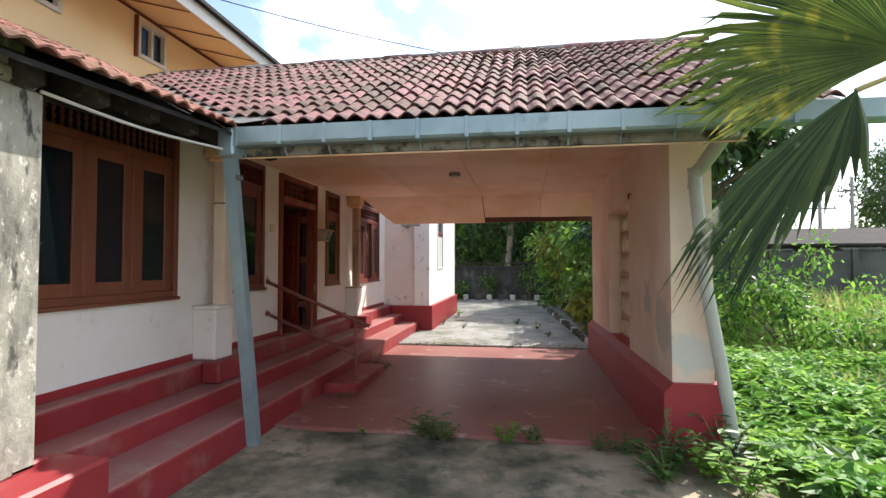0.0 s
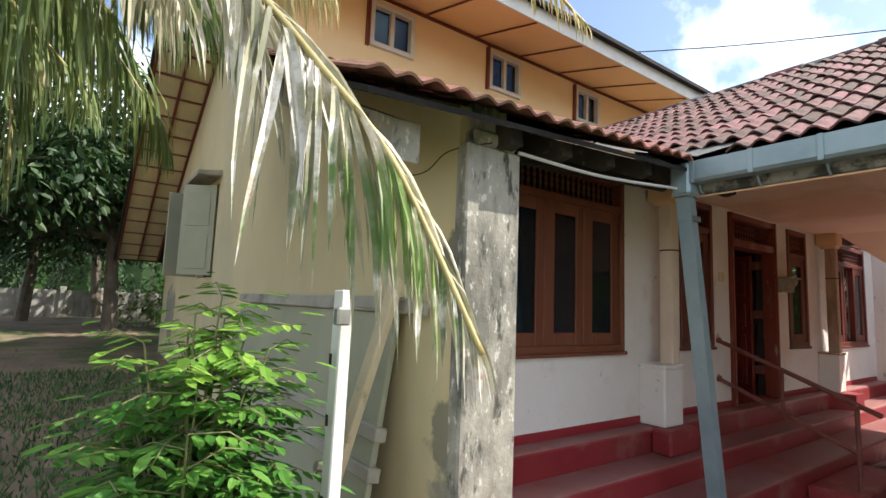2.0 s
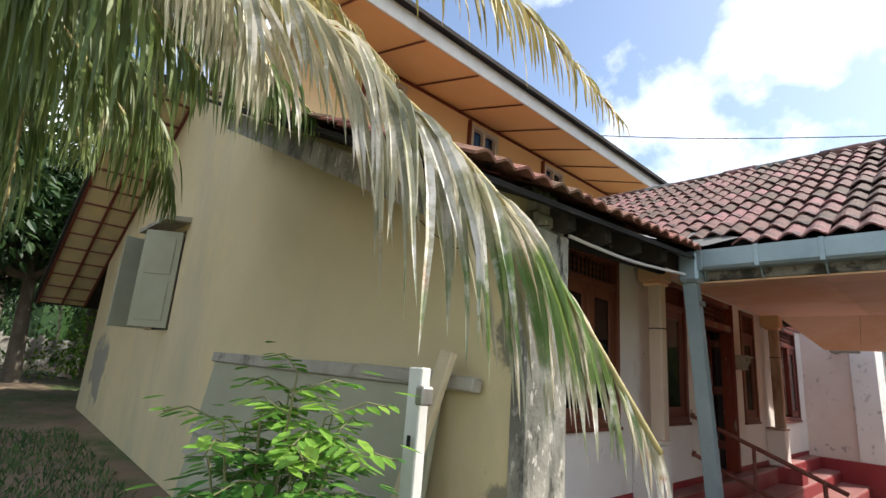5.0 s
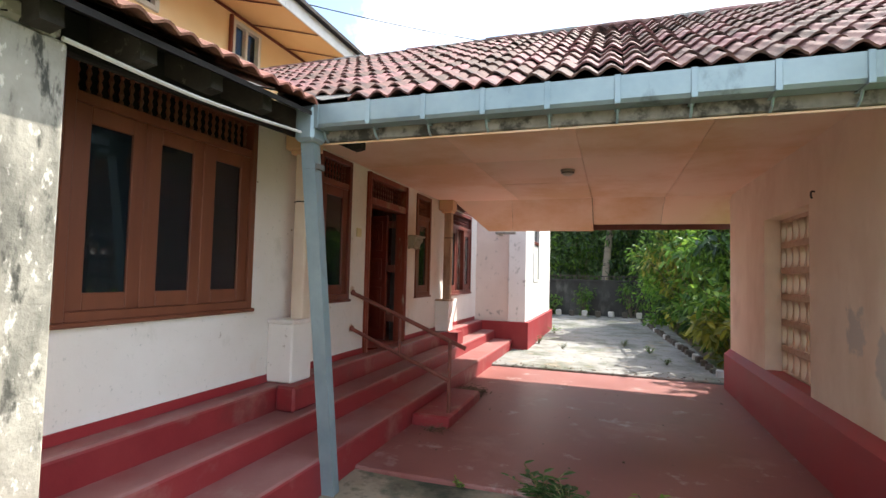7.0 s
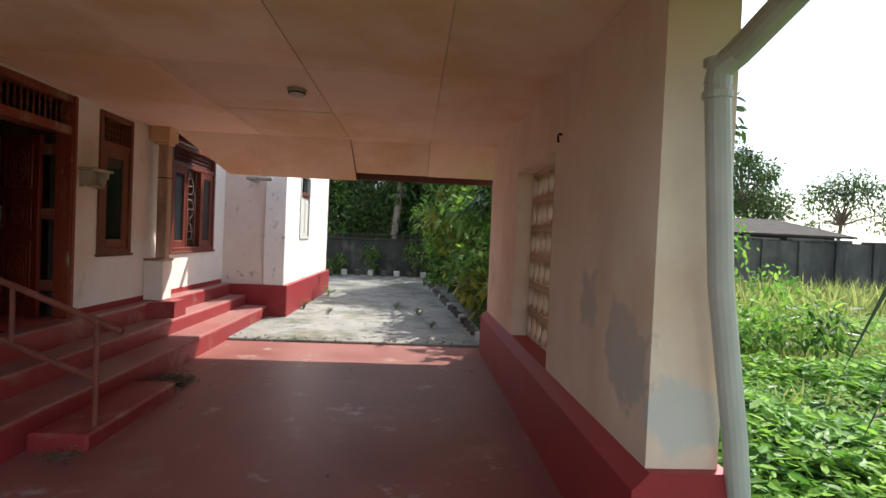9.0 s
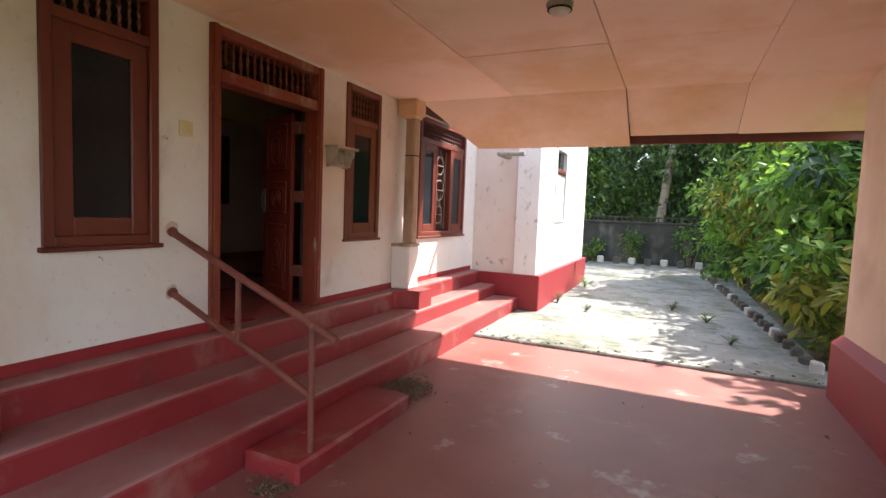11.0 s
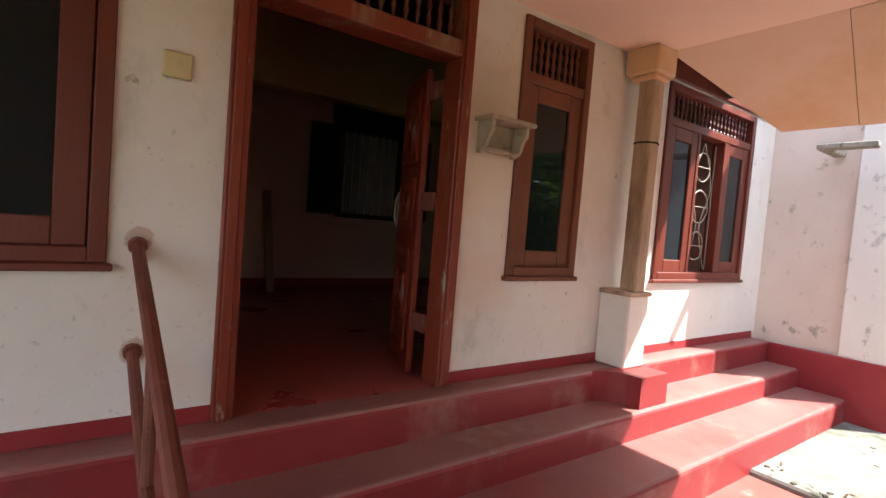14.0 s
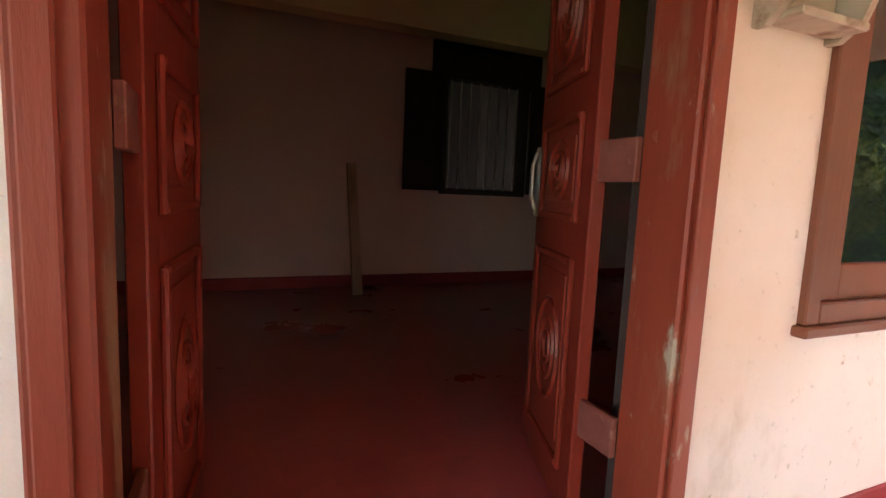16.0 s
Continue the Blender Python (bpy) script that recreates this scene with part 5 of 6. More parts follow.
# ---- palms ----
def frond(parent, pts, n, length, material, side=1.0, hang=0.9, seed=1, width=0.036, single=False):
    """A feather leaf: a rib, and leaflets that hang from it like a comb."""
    r = random.Random(seed)
    line = curve(pts, 14)
    k = len(line)
    fr = Mesh().tube(line, [0.022 * (1 - 0.8 * i / k) + 0.004 for i in range(k)], 7).obj("frond", RACHIS, parent, smooth=True)
    m = Mesh()
    for i in range(n):
        f = 0.10 + 0.90 * (i + r.random() * 0.6) / n
        q = min(k - 2, int(f * (k - 1)))
        p = line[q].lerp(line[q + 1], f * (k - 1) - q)
        d = (line[q + 1] - line[q]).normalized()
        s = d.cross(Vector((0, 0, 1)))
        s = s.normalized() if s.length > 0.05 else Vector((1, 0, 0))
        ln = length * (0.55 + 0.6 * math.sin(math.pi * min(1, f * 0.93 + 0.07))) * r.uniform(0.7, 1.1)
        if f > 0.75:
            ln *= 1 - (f - 0.75) * 2.4
        for sg in (-1, 1):
            if single:
                m = Mesh()
            go = (s * sg * side * r.uniform(0.5, 1.0) + d * r.uniform(0.45, 0.9) + Vector((0, 0, r.uniform(-0.5, 0.1)))).normalized()
            at, wd = p.copy(), width * r.uniform(0.7, 1.2) * min(1, 1.9 - 1.5 * f)
            twist = s * r.uniform(-0.7, 0.7)
            idx = []
            steps = 6
            for j in range(steps + 1):
                t = j / steps
                w = 0.5 * wd * (0.5 + 1.2 * t) if t < 0.4 else 0.5 * wd * 0.98 * (1 - (t - 0.4) / 0.6) ** 0.6
                cross = d + twist + Vector((0.02, 0.03, 0.05))
                cross = (cross - go * cross.dot(go)).normalized()
                idx.append(tuple(range(len(m.v), len(m.v) + (3 if single else 2))))
                if single:
                    lift = cross.cross(go) * w * 0.75
                    m.v += [tuple(at + cross * w), tuple(at + lift), tuple(at - cross * w)]
                else:
                    m.v += [tuple(at + cross * w), tuple(at - cross * w)]
                at = at + go * (ln / steps)
                go = (go + Vector((r.uniform(-0.07, 0.07), r.uniform(-0.07, 0.07), -hang * (0.28 + 0.2 * t) * r.uniform(0.6, 1.2)))).normalized()
            m.f += [(idx[j][e], idx[j][e + 1], idx[j + 1][e + 1], idx[j + 1][e]) for j in range(steps) for e in range(len(idx[j]) - 1)]
            if single:
                m.obj("leaflet", material, fr, mend=False)
    if not single:
        m.obj("feathering", material, fr, mend=False, smooth=True)["kind"] = "stuff"
    return fr


PC = Vector((-4.2, -1.3, 4.25))
palm = thing("coconut_palm", "coconut palm with drooping half-dried fronds", "palm", (0, 0, 0))
Mesh().tube(curve([(-4.7, -1.9, -0.2), (-4.5, -1.6, 1.5), (-4.3, -1.4, 3.2), tuple(PC)], 8), [0.17 - 0.002 * i for i in range(25)], 14).obj("trunk", BARK, palm, smooth=True)
FR = [
    ([(-4.2, -1.3, 4.3), (-3.54, -0.25, 3.79), (-2.96, 0.52, 3.33), (-2.62, 0.84, 2.92), (-2.22, 0.98, 2.50), (-1.96, 1.16, 2.12), (-1.62, 1.28, 1.53)], 70, 0.90, FROND_MAIN, 0.42, 1.15),
    ([(-4.2, -1.3, 4.3), (-3.8, -0.55, 3.80), (-3.5, -0.05, 3.40), (-3.3, 0.38, 2.95)], 70, 0.80, FROND_GREEN, 0.6, 1.9),
    ([(-4.2, -1.3, 4.3), (-4.05, -0.65, 3.75), (-3.95, -0.2, 3.30), (-3.85, 0.2, 2.85)], 64, 0.80, FROND_GREEN, 0.6, 1.9),
    ([(-4.2, -1.3, 4.3), (-3.5, -0.6, 4.0), (-3.0, -0.1, 3.55), (-2.75, 0.25, 3.15)], 70, 0.75, FROND_DRY, 0.6, 1.9),
    ([(-4.2, -1.3, 4.4), (-3.7, 0.1, 4.75), (-3.3, 1.1, 4.60), (-2.85, 2.0, 4.15), (-2.45, 2.75, 3.40)], 105, 0.62, FROND_YELLOW, 0.45, 1.6),
    ([(-4.2, -1.3, 4.4), (-4.5, -0.1, 4.35), (-4.3, 0.7, 3.95), (-3.9, 1.25, 3.3)], 95, 0.85, FROND_GREEN, 0.35, 1.8),
    ([(-4.3, -1.2, 4.3), (-4.9, -0.5, 4.0), (-5.2, -0.2, 3.3), (-5.25, -0.12, 2.3)], 80, 0.80, FROND_GREEN, 0.7, 1.8),
    ([(-4.2, -1.3, 4.3), (-3.7, -0.3, 4.05), (-3.35, 0.3, 3.6), (-3.15, 0.62, 3.05)], 85, 0.80, FROND_DRY, 0.6, 1.9),
    ([(-4.2, -1.3, 4.4), (-4.0, 0.0, 4.5), (-3.75, 0.9, 4.15), (-3.4, 1.5, 3.55)], 90, 0.85, FROND_YELLOW, 0.6, 1.7),
    ([(-4.3, -1.4, 4.4), (-5.2, -0.8, 4.4), (-5.9, -0.1, 4.0), (-6.3, 0.3, 3.3)], 85, 0.90, FROND_GREEN, 0.8, 1.7),
    ([(-4.2, -1.3, 4.35), (-4.6, -0.5, 4.15), (-4.75, 0.1, 3.75), (-4.7, 0.6, 3.1)], 85, 0.90, FROND_GREEN, 0.7, 1.8),
    ([(-4.2, -1.3, 4.35), (-4.1, -0.4, 4.2), (-3.95, 0.3, 3.85), (-3.75, 0.85, 3.3)], 90, 0.85, FROND_GREEN, 0.7, 1.8),
    ([(-4.2, -1.3, 4.4), (-4.9, -0.2, 4.2), (-5.4, 0.5, 3.6), (-5.6, 0.9, 2.9)], 85, 0.85, FROND_GREEN, 0.7, 1.8),
    ([(-4.2, -1.3, 4.3), (-4.4, -0.7, 3.9), (-4.6, -0.35, 3.3), (-4.65, -0.2, 2.6)], 80, 0.80, FROND_GREEN, 0.6, 1.8),
    ([(-4.2, -1.3, 4.4), (-5.2, -2.6, 4.7), (-6.0, -3.8, 4.2)], 50, 0.8, FROND_GREEN, 0.8, 1.0),
    ([(-4.2, -1.3, 4.4), (-3.0, -2.6, 4.8), (-2.2, -3.6, 4.3)], 50, 0.8, FROND_GREEN, 0.8, 1.0),
]
for i, (pts, n, ln, mt, sd_, hg) in enumerate(FR):
    frond(palm, pts, n, ln, mt, sd_, hg, seed=20 + i, width=0.040 if i == 0 else 0.030, single=i == 0)


def fan(parent, hub, tips, n, material, seed=1, split=0.55, width=0.055):
    """A fan leaf: folded rays from the hub to a line of tips, split towards their ends."""
    r = random.Random(seed)
    hub = Vector(hub)
    ends = curve(tips, 12)
    m = Mesh()
    for i in range(n):
        f = i / (n - 1) * (len(ends) - 1)
        q = min(len(ends) - 2, int(f))
        e = ends[q].lerp(ends[q + 1], f - q)
        d = e - hub
        d = d * r.uniform(0.86, 1.06)
        g = (ends[min(q + 2, len(ends) - 1)] - ends[max(q - 1, 0)]).normalized()
        g = (g - d.normalized() * g.dot(d.normalized())).normalized()
        nr = d.normalized().cross(g)
        steps = 7
        prev = None
        for j in range(steps + 1):
            t = j / steps
            step = (ends[-1] - ends[0]).length / n
            w = min(width, 0.62 * step * 1.35) * min(1, t / split + 0.12) if t < split else min(width, 0.84 * step) * (1 - (t - split) / (1 - split)) ** 0.75
            at = hub + d * t + Vector((0, 0, -0.16 * t ** 3 * d.length * r.uniform(0.7, 1.3)))
            ring = (len(m.v), len(m.v) + 1, len(m.v) + 2)
            m.v += [tuple(at + g * w), tuple(at + nr * w * 0.55), tuple(at - g * w)]
            if prev:
                m.f += [(prev[0], prev[1], ring[1], ring[0]), (prev[1], prev[2], ring[2], ring[1])]
            prev = ring
    return m.obj("blade", material, parent, mend=False)


fp = thing("fan_palm", "fan palm with drooping split leaves", "palm", (0, 0, 0))
Mesh().tube(curve([(4.3, 3.1, -0.2), (4.25, 3.15, 1.6), (4.15, 3.2, 3.2)], 6), [0.15] * 13, 12).obj("trunk", BARK, fp, smooth=True)
HUB1, HUB2 = (1.99, 3.46, 2.68), (2.30, 3.50, 2.92)
for h in (HUB1, HUB2):
    Mesh().tube(curve([(4.15, 3.2, 3.2), (3.2, 3.5, 3.35 if h is HUB2 else 3.15), h], 6), 0.018, 7).obj("petiole", RACHIS, fp, smooth=True)
fan(fp, HUB1, [(0.74, 3.10, 1.80), (0.78, 3.11, 1.70), (0.90, 3.18, 1.58), (1.05, 3.26, 1.50), (1.20, 3.30, 1.54)], 22, FAN, 3, 0.66)
fan(fp, HUB1, [(1.40, 3.36, 1.72), (1.62, 3.40, 1.90), (1.85, 3.45, 2.08), (2.06, 3.50, 2.22)], 8, FAN, 9, 0.5)
fan(fp, HUB2, [(1.30, 3.35, 2.52), (1.02, 3.30, 2.58), (0.84, 3.28, 2.72), (0.74, 3.28, 2.95), (0.80, 3.30, 3.25), (1.1, 3.3, 3.6), (1.7, 3.35, 3.85), (2.2, 3.4, 3.95)], 64, FAN_YELLOW, 4, 0.7)
fan(fp, (3.4, 3.2, 3.6), [(2.4, 2.6, 3.3), (2.3, 2.9, 3.8), (2.7, 3.2, 4.4), (3.5, 3.2, 4.7)], 26, FAN, 5)


# ---- shrubs, weeds and grass ----
def pinnate_bush(name, label, at, stems, height, spread, material, seed=2):
    r = random.Random(seed)
    th = thing(name, label, "shrub", at)
    wood, cs, ds, us, ls, ws = Mesh(), [], [], [], [], []
    for _ in range(stems):
        a = r.uniform(0, 2 * math.pi)
        sp = spread * math.sqrt(r.random())
        h = height * r.uniform(0.55, 1.0) * (1 - 0.35 * sp / spread)
        top = Vector((sp * math.cos(a), sp * math.sin(a), h))
        line = curve([(0.1 * math.cos(a), 0.1 * math.sin(a), 0), (top.x * 0.45, top.y * 0.45, h * 0.55), tuple(top)], 6)
        wood.tube(line, [0.012 - 0.0007 * i for i in range(len(line))], 5)
        for j in range(9):
            f = 0.35 + 0.65 * j / 8
            p = line[min(len(line) - 1, int(f * (len(line) - 1)))]
            b = r.uniform(0, 2 * math.pi)
            d = Vector((math.cos(b), math.sin(b), r.uniform(0.0, 0.5))).normalized()
            ln = r.uniform(0.20, 0.34)
            side = d.cross(Vector((0, 0, 1))).normalized()
            nl = 6
            wood.tube([p, p + d * ln * 0.6, p + d * ln + Vector((0, 0, -0.06))], 0.003, 4)
            for q in range(nl):
                g = (q + 0.7) / nl
                base = p + d * ln * g + Vector((0, 0, -0.05 * g * g))
                for sg in (-1, 1):
                    cs.append(base)
                    ds.append(side * sg + d * 0.45 + Vector((0, 0, r.uniform(-0.35, 0.05))))
                    us.append((r.uniform(-0.3, 0.3), r.uniform(-0.3, 0.3), 1))
                    ls.append(r.uniform(0.075, 0.115) * (1.1 - 0.3 * g))
                    ws.append(ls[-1] * 0.46)
            cs.append(p + d * ln)
            ds.append(d + Vector((0, 0, -0.3)))
            us.append((0, 0, 1))
            ls.append(0.11)
            ws.append(0.05)
    wood.obj("stem", STEM, th)
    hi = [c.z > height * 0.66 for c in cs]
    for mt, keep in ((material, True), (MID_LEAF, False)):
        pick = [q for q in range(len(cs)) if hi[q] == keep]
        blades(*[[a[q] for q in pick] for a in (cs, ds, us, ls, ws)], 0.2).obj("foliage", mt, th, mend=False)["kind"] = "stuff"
    return th


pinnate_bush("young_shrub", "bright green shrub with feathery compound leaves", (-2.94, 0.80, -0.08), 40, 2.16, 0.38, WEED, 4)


def leaf_cloud(centres, n, radius, length, width, up=0.4, flat=1.0):
    """n leaves scattered on and in balls round the centres."""
    c = np.asarray(centres, float)
    pick = rng.integers(0, len(c), n)
    off = unit(n) * (rng.random((n, 1)) ** 0.45) * radius * rng.uniform(0.7, 1.15, (n, 1))
    off[:, 2] *= flat
    p = c[pick] + off
    d = off / radius + unit(n) * 0.7 + np.array([0, 0, -0.25])
    u = unit(n) * 0.6 + np.array([0, 0, up + 0.4])
    s = rng.uniform(0.6, 1.25, n)
    return p, d, u, s * length, s * width


def bush(name, label, at, size, clumps, n, length, width, material, seed=1, category="shrub", second=None):
    r = np.random.default_rng(seed)
    th = thing(name, label, category, at)
    c = r.normal(size=(clumps, 3)) * np.array([0.42, 0.42, 0.30]) * np.array(size) + np.array([0, 0, size[2] * 0.52])
    c[:, 2] = np.clip(c[:, 2], 0.12, size[2] * 1.02)
    w = Mesh()
    for q in c[: min(clumps, 16)]:
        w.tube(curve([(q[0] * 0.1, q[1] * 0.1, -0.05), (q[0] * 0.5, q[1] * 0.5, q[2] * 0.6), tuple(q)], 4), [0.022 - 0.002 * i for i in range(9)], 5)
    w.obj("stem", BARK, th)["kind"] = "stuff"
    rad = 0.28 * max(size[0], 0.8)
    if second:
        k = n // 4
        blades(*leaf_cloud(c[: clumps // 3], k, rad, length * 1.25, width * 1.1), 0.3).obj("foliage", second, th, mend=False)["kind"] = "stuff"
        n -= k
    blades(*leaf_cloud(c, n, rad, length, width), 0.3).obj("foliage", material, th, mend=False)["kind"] = "stuff"
    return th


HEDGE = [(1.75, 11.4, 1.3, 1.9), (2.0, 12.7, 1.5, 2.6), (1.75, 14.2, 1.6, 3.1), (1.7, 15.7, 1.7, 3.3), (1.5, 17.2, 1.7, 3.4), (1.25, 18.8, 1.6, 3.2), (1.2, 20.6, 1.6, 2.8), (2.9, 13.6, 1.7, 3.2), (3.0, 16.5, 1.9, 3.6), (2.7, 19.5, 1.9, 3.6)]
for i, (x, y, w, h) in enumerate(HEDGE):
    x += 0.45
    bush("driveway_shrub", "dense glossy green shrub beside the driveway" if i % 4 else "green and yellow croton shrub beside the driveway", (x, y, -0.08), (w, w, h * 1.15), 34, 3000, 0.19, 0.095,
         SHRUB if i % 4 else CROTON, 30 + i, second=(CROTON, TREE_LEAF, WEED, TREE_DARK)[i % 4])
bush("lawn_bush", "round bright green bush on the overgrown lawn", (5.0, 10.3, -0.08), (1.7, 1.5, 1.9), 26, 4200, 0.12, 0.06, WEED, 51, second=WEED_DARK)
for i, (x, y, w, h) in enumerate(((-2.9, 22.7, 0.6, 0.7), (-1.6, 22.7, 0.5, 1.1), (0.3, 22.6, 0.7, 1.4))):
    bush("garden_bush", "low leafy bush against the back boundary wall", (x, y, 0.0), (w, w * 0.6, h), 10, 320, 0.15, 0.06, SHRUB, 52 + i)
for i, (x, y, w, h) in enumerate(((-12.5, 13.5, 2.5, 2.0), (-18.0, 10.0, 3, 2.2), (-22, 4, 3, 2.4))):
    bush("yard_bush", "leafy green bush in the far yard", (x, y + 0, 0.2), (w, w, h), 20, 1800, 0.2, 0.09, SHRUB, 60 + i)

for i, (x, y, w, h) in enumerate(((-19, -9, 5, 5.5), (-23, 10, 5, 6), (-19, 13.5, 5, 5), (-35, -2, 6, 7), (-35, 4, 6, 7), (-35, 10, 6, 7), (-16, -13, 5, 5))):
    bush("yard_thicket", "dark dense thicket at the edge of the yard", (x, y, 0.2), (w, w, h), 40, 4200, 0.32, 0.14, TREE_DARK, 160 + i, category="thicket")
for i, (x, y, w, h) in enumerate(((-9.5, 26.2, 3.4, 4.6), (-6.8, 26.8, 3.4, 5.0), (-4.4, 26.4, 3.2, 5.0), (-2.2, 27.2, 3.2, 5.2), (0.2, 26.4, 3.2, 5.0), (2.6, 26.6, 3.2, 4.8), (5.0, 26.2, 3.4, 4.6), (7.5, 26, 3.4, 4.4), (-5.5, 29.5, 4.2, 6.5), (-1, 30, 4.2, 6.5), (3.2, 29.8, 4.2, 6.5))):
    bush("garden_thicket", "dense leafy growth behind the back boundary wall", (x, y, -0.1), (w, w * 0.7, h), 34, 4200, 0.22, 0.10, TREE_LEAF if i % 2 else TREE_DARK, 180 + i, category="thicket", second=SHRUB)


def weed_patch(name, label, n, xs_, ys_, height, length, width, material, seed):
    r = np.random.default_rng(seed)
    x, y = r.uniform(*xs_, n), r.uniform(*ys_, n)
    hump = 0.55 + 0.45 * np.sin(x * 1.7 + 0.6) * np.cos(y * 1.3)
    z = -0.05 + height * hump * r.random(n) ** 0.5 + 0.05
    p = np.stack([x, y, z], 1)
    a = r.uniform(0, 2 * np.pi, n)
    d = np.stack([np.cos(a), np.sin(a), r.uniform(-0.35, 0.8, n)], 1)
    u = np.stack([r.normal(0, 0.5, n), r.normal(0, 0.5, n), np.ones(n)], 1)
    s = r.uniform(0.5, 1.5, n)
    ob = blades(p, d, u, s * length, s * width, 0.25).obj(name, material, mend=False)
    return tagged(ob, label, "weeds", kind="stuff")


weed_patch("weed_leaves", "knee-high mass of broad bright green weed leaves", 20000, (1.85, 7.5), (2.2, 8.6), 0.54, 0.105, 0.05, WEED, 5)
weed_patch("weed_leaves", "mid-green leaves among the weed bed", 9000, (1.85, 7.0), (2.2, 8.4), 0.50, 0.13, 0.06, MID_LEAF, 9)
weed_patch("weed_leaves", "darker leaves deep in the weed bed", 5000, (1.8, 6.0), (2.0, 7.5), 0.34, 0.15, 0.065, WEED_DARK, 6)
weed_patch("weed_leaves", "low bright weeds spreading over the lawn", 7000, (3.0, 14.0), (7.5, 14.0), 0.30, 0.12, 0.05, WEED, 8)


def grass(name, label, n, xs_, ys_, hmin, hmax, width, material, seed):
    r = np.random.default_rng(seed)
    gx, gy = r.uniform(*xs_, n), r.uniform(*ys_, n)
    p = np.stack([gx, gy, [ground_z(x, y) for x, y in zip(gx, gy)]], 1)
    d = np.stack([r.normal(0, 0.35, n), r.normal(0, 0.35, n), np.ones(n)], 1)
    u = np.stack([r.normal(size=n), r.normal(size=n), np.full(n, 0.1)], 1)
    h = r.uniform(hmin, hmax, n)
    return tagged(blades(p, d, u, h, np.full(n, width), 0.3, 0.05).obj(name, material, mend=False), label, "grass", kind="stuff")


grass("lawn_grass", "tall rough yellow-green lawn grass", 22000, (1.9, 24), (6.5, 20.5), 0.12, 0.36, 0.035, GRASS, 11)
grass("lawn_grass", "short rough grass near the house", 6000, (1.8, 9), (8.5, 14), 0.15, 0.4, 0.022, GRASS, 12)
grass("tall_weeds", "tall feathery weeds along the boundary wall", 3000, (5.5, 26), (15.5, 21.5), 0.5, 1.1, 0.05, GRASS, 13)
grass("yard_grass", "sparse low grass on the shaded yard", 16000, (-12, -2.9), (-4.5, 1.6), 0.04, 0.13, 0.018, WEED_DARK, 14)
n = 3000
lx, ly = rng.uniform(-16, -2.9, n), rng.uniform(-5, 1.8, n)
lz = np.array([ground_z(x, y) for x, y in zip(lx, ly)]) + 0.012
tagged(blades(np.stack([lx, ly, lz], 1), np.concatenate([rng.normal(size=(n, 2)), rng.uniform(0, 0.4, (n, 1))], 1), unit(n) * 0.3 + np.array([0, 0, 1]), rng.uniform(0.04, 0.11, n), rng.uniform(0.02, 0.045, n)).obj("yard_litter", YARD_LITTER, mend=False), "dry fallen leaves scattered over the shaded yard", "leaf litter", kind="stuff")
grass("yard_grass", "sunny strip of grass in the far yard", 3000, (-24, -13), (5.0, 9.0), 0.25, 0.6, 0.05, GRASS, 16)


def weed_tuft(at, n, h, seed, label="small green weed growing from the floor edge"):
    r = random.Random(seed)
    th = thing("weed", label, "weed", at, group="weeds at the floor edge")
    w, cs, ds, us, ls, ws = Mesh(), [], [], [], [], []
    for _ in range(n):
        a = r.uniform(0, 6.28)
        top = Vector((math.cos(a) * h * r.uniform(0.2, 0.9), math.sin(a) * h * r.uniform(0.2, 0.6), h * r.uniform(0.4, 1)))
        w.tube([(0, 0, -0.01), top * 0.5 + Vector((0, 0, h * 0.12)), top], 0.004, 4)
        for k in range(6):
            cs.append(top * (0.35 + 0.65 * k / 5))
            b = r.uniform(0, 6.28)
            ds.append((math.cos(b), math.sin(b), 0.3))
            us.append((0, 0, 1))
            ls.append(h * r.uniform(0.22, 0.42))
            ws.append(ls[-1] * 0.45)
    w.obj("stem", STEM, th)["kind"] = "stuff"
    blades(cs, ds, us, ls, ws, 0.25).obj("foliage", WEED_DARK if seed % 3 else WEED, th, mend=False)["kind"] = "stuff"


for i, (x, y, n, h) in enumerate(((-0.95, 4.76, 10, 0.22), (-0.78, 4.70, 9, 0.16), (-0.2, 4.72, 9, 0.15), (0.05, 4.75, 8, 0.13), (0.6, 4.7, 8, 0.12), (-1.6, 4.8, 5, 0.07), (0.85, 4.62, 7, 0.14), (1.1, 4.35, 12, 0.26), (1.35, 4.2, 12, 0.24),
                                  (1.0, 4.05, 8, 0.2), (1.55, 4.35, 10, 0.3), (1.5, 3.9, 10, 0.25), (-0.2, 13.4, 8, 0.12), (-1.5, 12.4, 7, 0.1), (0.3, 12.6, 8, 0.12), (0.5, 11.2, 7, 0.1), (-2.1, 13.0, 6, 0.15), (-2.0, 15.4, 7, 0.2))):
    weed_tuft((x, y, 0.035 if y > 9.9 else -0.04), n + 4, h * 1.35, 70 + i)
sk = thing("dry_weed_stalk", "dry brown seed stalk standing at the pillar", "weed", (1.13, 4.45, -0.04))
q = Mesh()
rs = random.Random(8)
q.tube([(0, 0, 0), (0.0, -0.01, 0.25), (-0.03, -0.02, 0.46)], 0.005, 5)
for k in range(40):
    z = 0.16 + 0.3 * k / 40
    a = rs.uniform(0, 6.28)
    q.tube([(-0.02 * z, -0.02 * z, z), (math.cos(a) * 0.04 * (1.2 - z), math.sin(a) * 0.04, z + 0.02)], 0.004, 4)
q.obj("stalk", STEM, sk)

